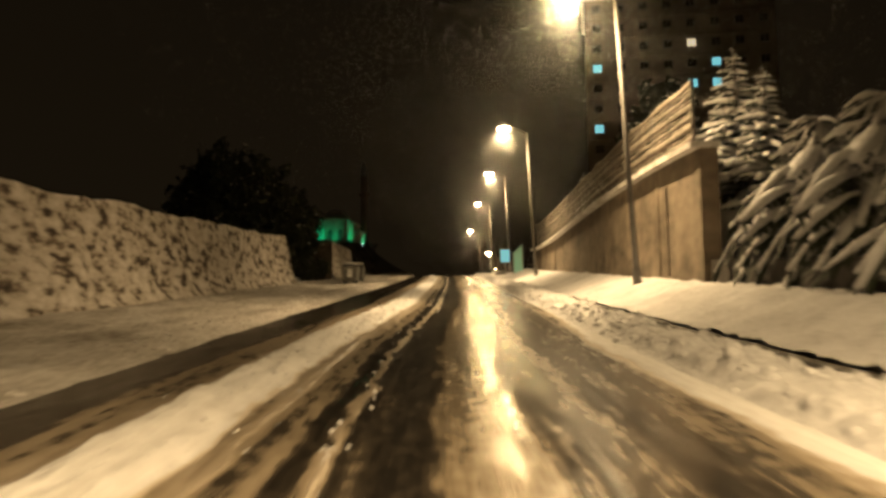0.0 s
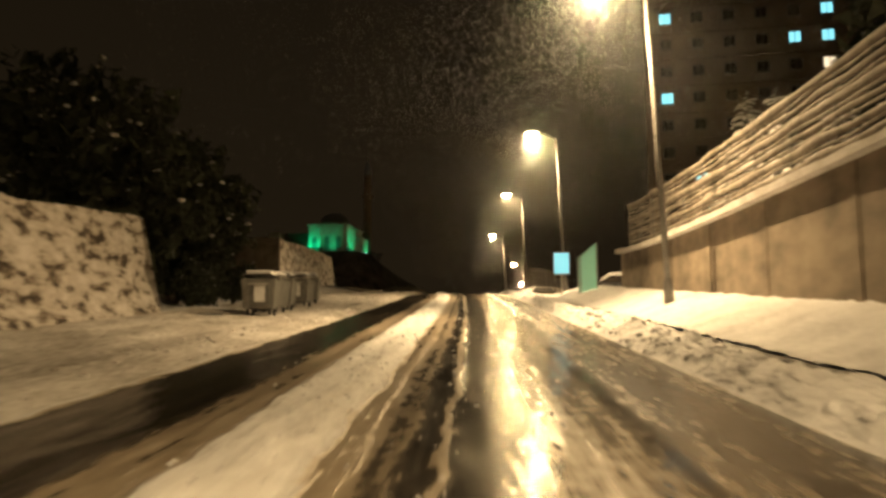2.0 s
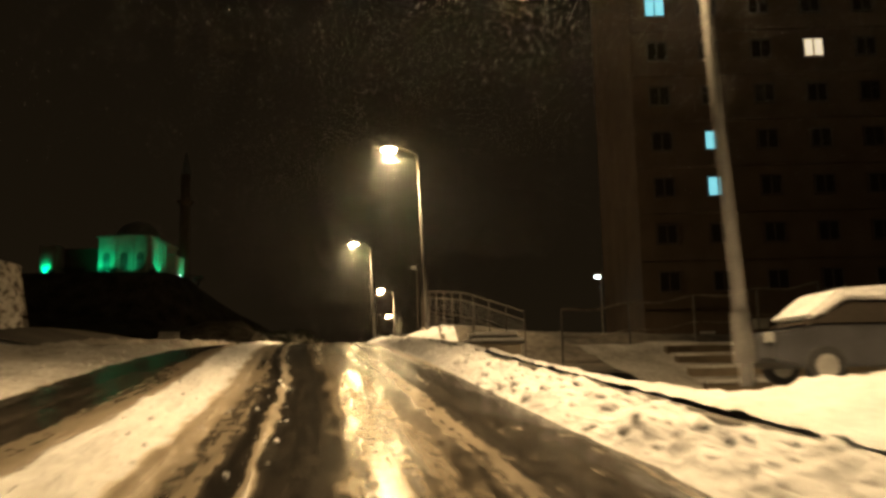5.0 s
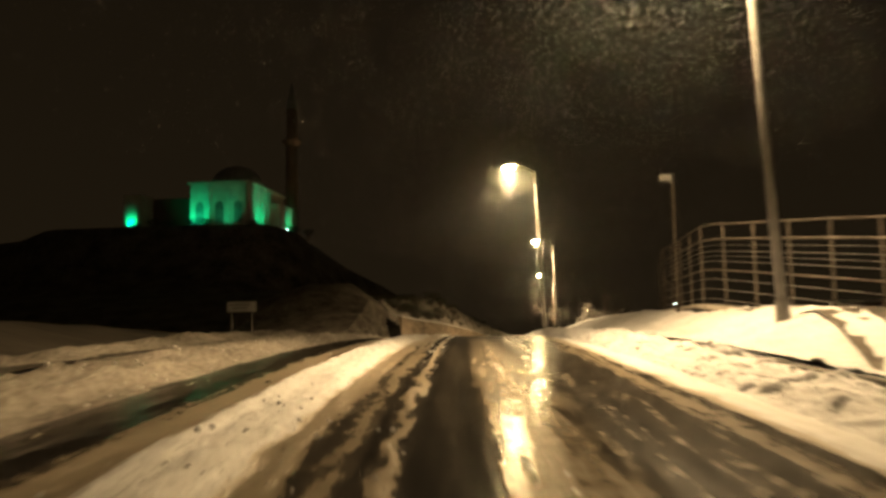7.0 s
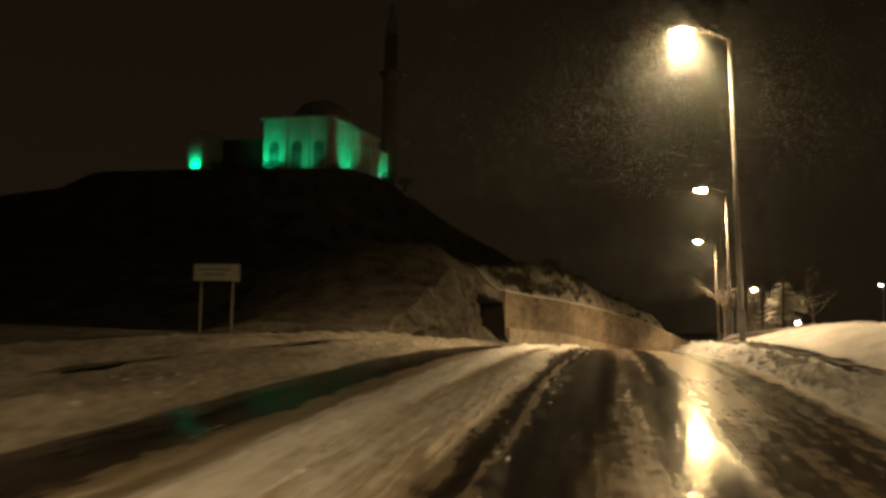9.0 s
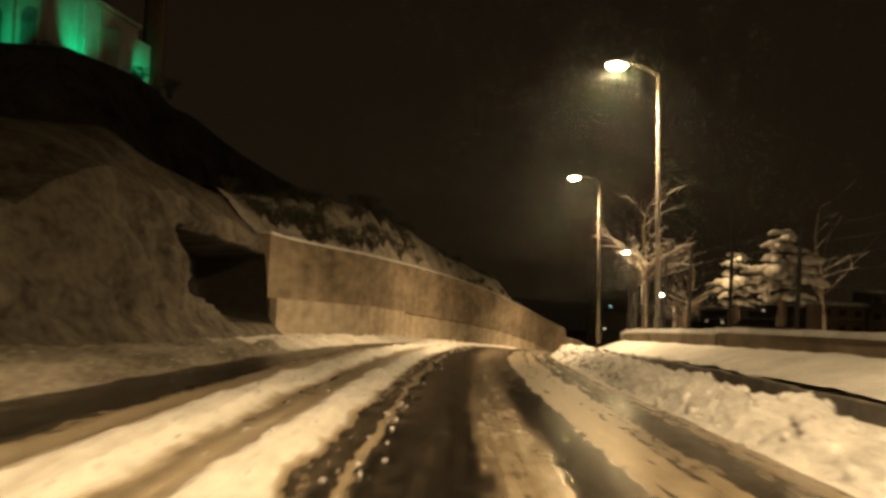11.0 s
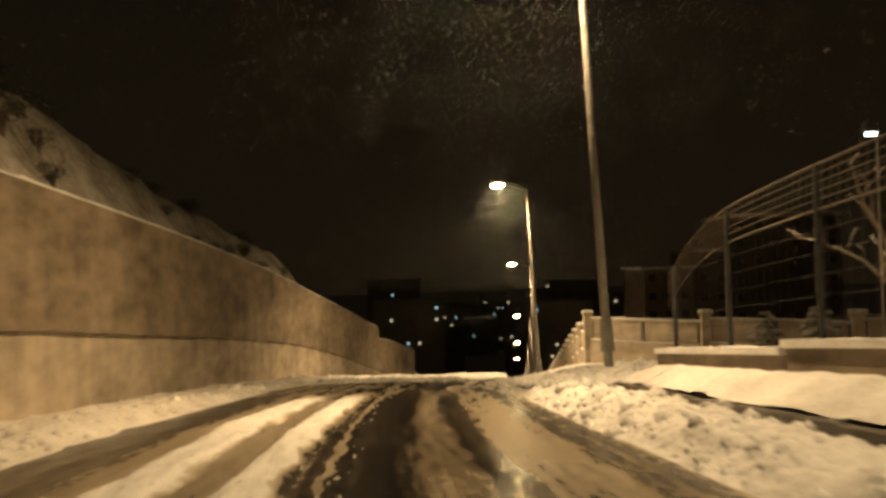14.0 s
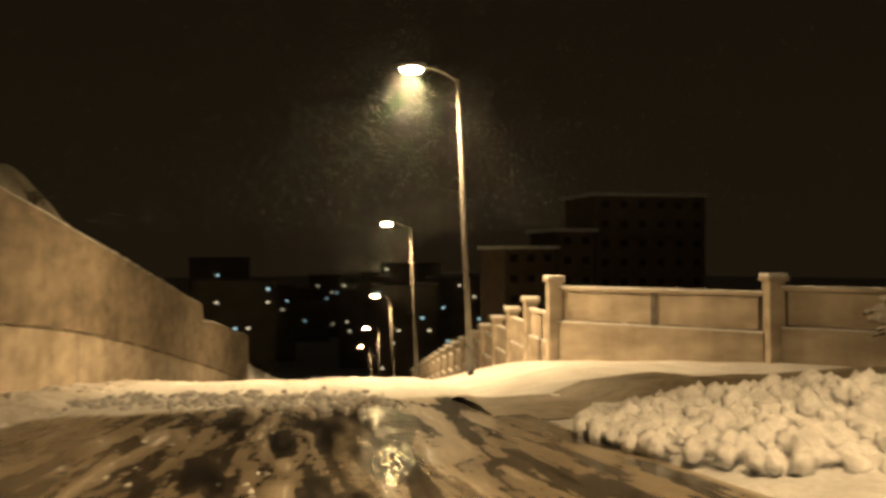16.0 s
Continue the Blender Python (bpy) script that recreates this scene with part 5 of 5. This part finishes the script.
for x, z in ((3.6, .9), (6.8, 1.6)):
    part("air_conditioner", box(bmesh.new(), (.85, .35, .6), (x, -.2, z), bevel=.04), WHITE_SIGN, near_block, "white air-conditioning unit")
for (y, u, h, rz, w, n, cols, lit) in ((312, 25, 0, 8, 8, 7, 3, {}), (314, 33.5, 0, 8, 6, 8, 2, {}), (316, 40, 0, 8, 19, 10, 6, {(1, 3): WINDOW_WARM})):
    apartment("apartment_building", "dim apartment block on the slope below", w, 12, n, lit, cols).matrix_basis = stand(y, u, h, rz)

# ---- mosque on the hill, lit green ----
mosque = thing("mosque", pose(-17.9, 206.0, 23.1, 0, 0, -10), "hilltop mosque with dome and minaret under green floodlights", "mosque")
part("hall", box(bmesh.new(), (7.8, 13.2, 8.0), (-3.9, 6.6, -2.0), bevel=.06), MOSQUE, mosque)
part("cornice", box(bmesh.new(), (8.3, 13.7, .3), (-3.9, 6.6, 6.0), bevel=.04), MOSQUE, mosque)
# darker plaster painted here in place of the missing light on the rear hall
part("rear_hall", box(bmesh.new(), (9, 10, 7.4), (-12.0, 11, -2.0), bevel=.06), FACADE, mosque, "rear hall in darker plaster, standing in for no light on it")
part("porch", box(bmesh.new(), (1.6, 5.2, 6.4), (.7, 10.0, -2.0), bevel=.06), MOSQUE, mosque)
for x, y, w, d in ((-5.2, -.1, .5, .5), (-2.6, -.1, .5, .5), (-.1, -.1, .6, .6), (.15, 4.2, .5, .6), (.15, 6.6, .5, .6)):
    part("buttress", box(bmesh.new(), (w, d, 7.8), (x, y, -2.0), bevel=.04), MOSQUE, mosque)
bm = bmesh.new()
bmesh.ops.create_uvsphere(bm, u_segments=32, v_segments=16, radius=3.4, matrix=Matrix.Translation((-4.2, 6.6, 6.6)) @ Matrix.Diagonal((1, 1, .85, 1)))
bmesh.ops.delete(bm, geom=[v for v in bm.verts if v.co.z < 6.5], context="VERTS")
part("dome", bm, LEAD, mosque, smooth=True)
part("drum", tube(bmesh.new(), (-4.2, 6.6, 6.2), (-4.2, 6.6, 7.0), 3.6, 3.5, 24), MOSQUE, mosque)
part("side_pavilion", box(bmesh.new(), (2.5, 3, 6.8), (-14.6, -.2, -2.0), bevel=.05), MOSQUE, mosque)
# minaret and balcony also take the darker plaster so that they look unlit
minaret = part("minaret", tube(bmesh.new(), (.9, 14.2, -2), (.9, 14.2, 19), .95, .75, 16), FACADE, mosque, smooth=True)
part("balcony", tube(bmesh.new(), (.9, 14.2, 13.6), (.9, 14.2, 14.4), .9, 1.4, 16), FACADE, minaret)
part("spire", tube(bmesh.new(), (.9, 14.2, 19), (.9, 14.2, 23), .85, .02, 16), LEAD, minaret)
for x in (-6.5, -3.9, -1.4):
    bm = box(bmesh.new(), (1.1, .12, 2.2), (x, -.03, 1.0))
    bmesh.ops.create_cone(bm, cap_ends=True, segments=16, radius1=.55, radius2=.55, depth=.12, matrix=Matrix.Translation((x, -.03, 3.2)) @ pose(0, 0, 0, 90))
    part("arched_window", bm, LEAD, mosque)


def green_flood(at, target, watts):
    f = thing("floodlight", pose(*at), "small green floodlight aimed at the mosque wall", "floodlight", "green floodlights")
    part("housing", box(bmesh.new(), (.35, .2, .25), (0, 0, -.1), bevel=.03), PAINT_GREY, f)
    part("stake", tube(bmesh.new(), (0, 0, -.7), (0, 0, -.1), .03, .03, 6), STEEL, f)
    data = bpy.data.lights.new("green_flood", "SPOT")
    data.energy, data.color, data.spot_size, data.spot_blend, data.shadow_soft_size = 0.75 * watts, (0.0, 1.0, 0.36), radians(85), 0.9, 0.1
    bulb = new("bulb", data)
    bulb.parent = f
    bulb.matrix_local = look((0, 0, .25), Vector(target) - Vector(at))
    return f


green_flood((-25.0, 204.6, 23.5), (-24.6, 207.4, 25.6), 700)
green_flood((-20.6, 203.4, 23.5), (-20.8, 206.6, 26.4), 230)
green_flood((-14.8, 208.0, 23.6), (-17.0, 209.4, 26.2), 500)
green_flood((-12.4, 215.5, 23.9), (-15.4, 217.0, 25.6), 260)
green_flood((-32.9, 206.2, 23.5), (-32.5, 208.6, 25.6), 450)


def mast_lamp(y, u, h, tall, label, mat):
    p = thing("lamp_post", stand(y, u, h), label, "lamp post", "distant lamp posts")
    part("pole", tube(bmesh.new(), (0, 0, -2), (0, 0, tall), .06, .04, 8), STEEL, p)
    part("head", box(bmesh.new(), (.5, .25, .14), (-.2, 0, tall), bevel=.03), PAINT_GREY, p)
    bm = bmesh.new()
    bmesh.ops.create_uvsphere(bm, u_segments=10, v_segments=6, radius=.2, matrix=Matrix.Translation((-.2, 0, tall)) @ Matrix.Diagonal((1, .6, .5, 1)))
    part("lens", bm, mat, p)
    return p


mast = thing("camera_mast", stand(122.3, 5.85, 0.75), "slim mast with a small unlit camera box above the mesh fence", "mast")
part("pole", tube(bmesh.new(), (0, 0, -.4), (0, 0, 3.7), .04, .03, 8), NET_CORD, mast)
part("arm", tube(bmesh.new(), (0, 0, 3.65), (-.22, 0, 3.75), .02, .02, 6), STEEL, mast)
part("housing", box(bmesh.new(), (.34, .2, .2), (-.2, 0, 3.7), bevel=.03), PAINT_GREY, mast, "grey camera housing")
WHITE = "slim lamp post with a cold white light"
mast_lamp(125, 18, -2.0, 6.2, WHITE, WHITE_LAMP)
mast_lamp(209.7, 16.4, .6, 7.9, WHITE, WHITE_LAMP)
for at in ((-15.1, 221.2, 22.4), (-14.3, 214.6, 21.5)):
    mast_lamp(150, -30, 10, 2.7, WHITE, WHITE_LAMP).matrix_basis = pose(*at)
for i, (x, y, s) in enumerate(((-22.6, 203.0, .8), (-24.0, 203.2, .75), (-17.0, 203.4, .62), (-13.0, 211, .8), (-31.5, 204.5, .6), (-29.0, 203.4, .8), (-27.4, 203.6, .7), (-11.6, 214.6, .8))):
    c = copy_thing(scrub, Matrix.Identity(4))
    c.matrix_basis = pose(x, y, 23.0, 0, 0, 50 * i) @ Matrix.Scale(s * 1.5, 4)


# ---- balustrade round the corner plot ----
balustrade = thing("balustrade_wall", Matrix.Identity(4), "pale rendered garden wall with capped pillars stepping down the slope", "garden wall")


def pillar(p, tall):
    q = part("pillar", box(bmesh.new(), (.42, .42, tall + .6), (0, 0, -.6), bevel=.02), CONCRETE_PALE, balustrade)
    q.matrix_local = pose(p.x, p.y, p.z, 0, 0, turn(220))
    c = part("pillar_cap", box(bmesh.new(), (.56, .56, .1), (0, 0, tall), bevel=.02), CONCRETE_PALE, q)
    part("cap_snow", box(bmesh.new(), (.54, .54, .1), (0, 0, tall + .1), bevel=.04), SNOW, q)


def span(a, b, tall, posts):
    """Plinth, panel, coping and small posts between two pillar feet; level, at the lower foot."""
    d = b - a
    L = math.hypot(d.x, d.y) - .44
    rz = math.degrees(math.atan2(d.y, d.x))
    m = (a + b) / 2
    z = min(a.z, b.z)
    holder = part("plinth", box(bmesh.new(), (L, .3, 1.25), (0, 0, -.7), bevel=.01), CONCRETE_PALE, balustrade)
    holder.matrix_local = pose(m.x, m.y, z, 0, 0, rz)
    part("panel", box(bmesh.new(), (L - .3, .14, tall - .75), (0, 0, .63), bevel=.01), CONCRETE_PALE, holder)
    part("plinth_snow", box(bmesh.new(), (L, .26, .05), (0, 0, .55), bevel=.02), SNOW, holder)
    part("top_rail", box(bmesh.new(), (L, .2, .08), (0, 0, tall - .1), bevel=.01), CONCRETE_PALE, holder)
    part("rail_snow", box(bmesh.new(), (L, .2, .06), (0, 0, tall - .02), bevel=.025), SNOW, holder)
    for i in range(posts):
        part("small_post", box(bmesh.new(), (.16, .2, tall - .65), ((i + 1) / (posts + 1) * L - L / 2, 0, .55)), STONE, holder)


P0 = Vector((30.5, 217.3, 4.35))
feet = [P0 + Vector((2.4, -6.0, .15)) * i for i in range(4)]
for i, f in enumerate(feet):
    pillar(f, 1.75)
    if i:
        span(feet[i - 1], f, 1.6, 1)
run = [spot(220.1 + 2.75 * i, 7.2, .95 - .05 * min(i, 6)) for i in range(1, 17)]
prev = P0
for f in run:
    pillar(f, 1.65)
    span(prev, f, 1.45, 0)
    prev = f

tagged(strip("side_street", list(np.arange(207.6, 211.6, .25)), list(np.arange(2.6, 30, .6)),
             lambda y, u: ground_h(y, u) + .07 + .05 * rough(u, y * 2, 3) - .12 * ease(208.6, 207.6, y) - .12 * ease(210.6, 211.6, y), SLUSH),
       "side street covered in brown slush", "road", kind="structure")

# ---- far town below ----
rt = random.Random(12)
FAR_WALL = material("far_facade", (0.20, 0.17, 0.14), (0.34, 0.30, 0.26), 0.9, 0.2, 0)
COLD = glow("cold_far_window", (0.55, 0.9, 1.0), 0.6)
WARM = glow("warm_far_window", (1.0, 0.85, 0.55), 0.6)
for i in range(24):
    dist = rt.uniform(210, 460)
    ang = radians(-11 - 30 * (i + rt.random() * .8) / 24)
    eye = Vector((14, 196, 0))
    p = eye + Vector((-math.sin(ang), math.cos(ang), 0)) * dist
    w, d, n = rt.uniform(12, 22), 12, rt.randint(4, 10)
    foot = -dist * .045 - 14 + rt.uniform(-3, 6)
    blk = thing("far_building", pose(p.x, p.y, foot, 0, 0, math.degrees(ang)), "distant dark apartment block with tiny lit windows", "apartment building", "far town")
    part("wall", box(bmesh.new(), (w, d, n * 3 + 30), (0, 0, -30)), FAR_WALL, blk)
    part("roof", box(bmesh.new(), (w + .6, d + .6, .4), (0, 0, n * 3)), FAR_WALL, blk)
    for j in range(rt.randint(3, 8)):
        x, z = rt.uniform(-w / 2 + 1, w / 2 - 1), 3 * rt.randint(0, n - 1) + 1
        part("window", box(bmesh.new(), (.7, .1, .6), (x, -d / 2 - .05, z)), COLD if rt.random() < .5 else WARM, blk)


# ---- falling snow, massed round the lamps to stand in for haze glow ----
FLAKE = bpy.data.materials.new("snowflake")
FLAKE.use_nodes = True
fb = FLAKE.node_tree.nodes["Principled BSDF"]
fb.inputs["Base Color"].default_value = (0.9, 0.9, 0.9, 1)
fb.inputs["Roughness"].default_value = 0.9
ft = FLAKE.node_tree.nodes.new("ShaderNodeBsdfTranslucent")
fm = FLAKE.node_tree.nodes.new("ShaderNodeMixShader")
FLAKE.node_tree.links.new(fb.outputs[0], fm.inputs[1])
FLAKE.node_tree.links.new(ft.outputs[0], fm.inputs[2])
FLAKE.node_tree.links.new(fm.outputs[0], FLAKE.node_tree.nodes["Material Output"].inputs["Surface"])
rng = np.random.RandomState(5)
verts = []
for y, u, h, sodium, power in LAMPS[:9]:
    c = np.array(spot(y, u - 1.8, h + 9.0))
    n = 190000 if y < 160 else 80000 if y < 230 else 30000
    d = rng.normal(size=(n, 3))
    d /= np.linalg.norm(d, axis=1)[:, None]
    d[:, 2] = np.where(rng.random_sample(n) < .7, -np.abs(d[:, 2]), np.abs(d[:, 2]))
    near = rng.random_sample(n) < (.08 if y < 160 else .04)
    r = np.where(near, 0.2 + rng.exponential(2.0, n), 0.3 + 13.0 * rng.random_sample(n) ** .6)
    p = c + d * r[:, None]
    p = p[p[:, 2] > c[2] - 5.0]
    n = len(p)
    size = rng.uniform(.0025, .0085, n)[:, None]
    for k in range(3):
        verts.append((p + rng.normal(size=(n, 3)) * size))
stack = np.concatenate([np.stack(verts[i:i + 3], 1).reshape(-1, 3) for i in range(0, len(verts), 3)])
tagged(mesh_object("falling_snow", stack.tolist(), [(i, i + 1, i + 2) for i in range(0, len(stack), 3)], FLAKE, smooth=False), "fine snowflakes massed round the lamps, standing in for their haze glow", "snowfall", kind="stuff")
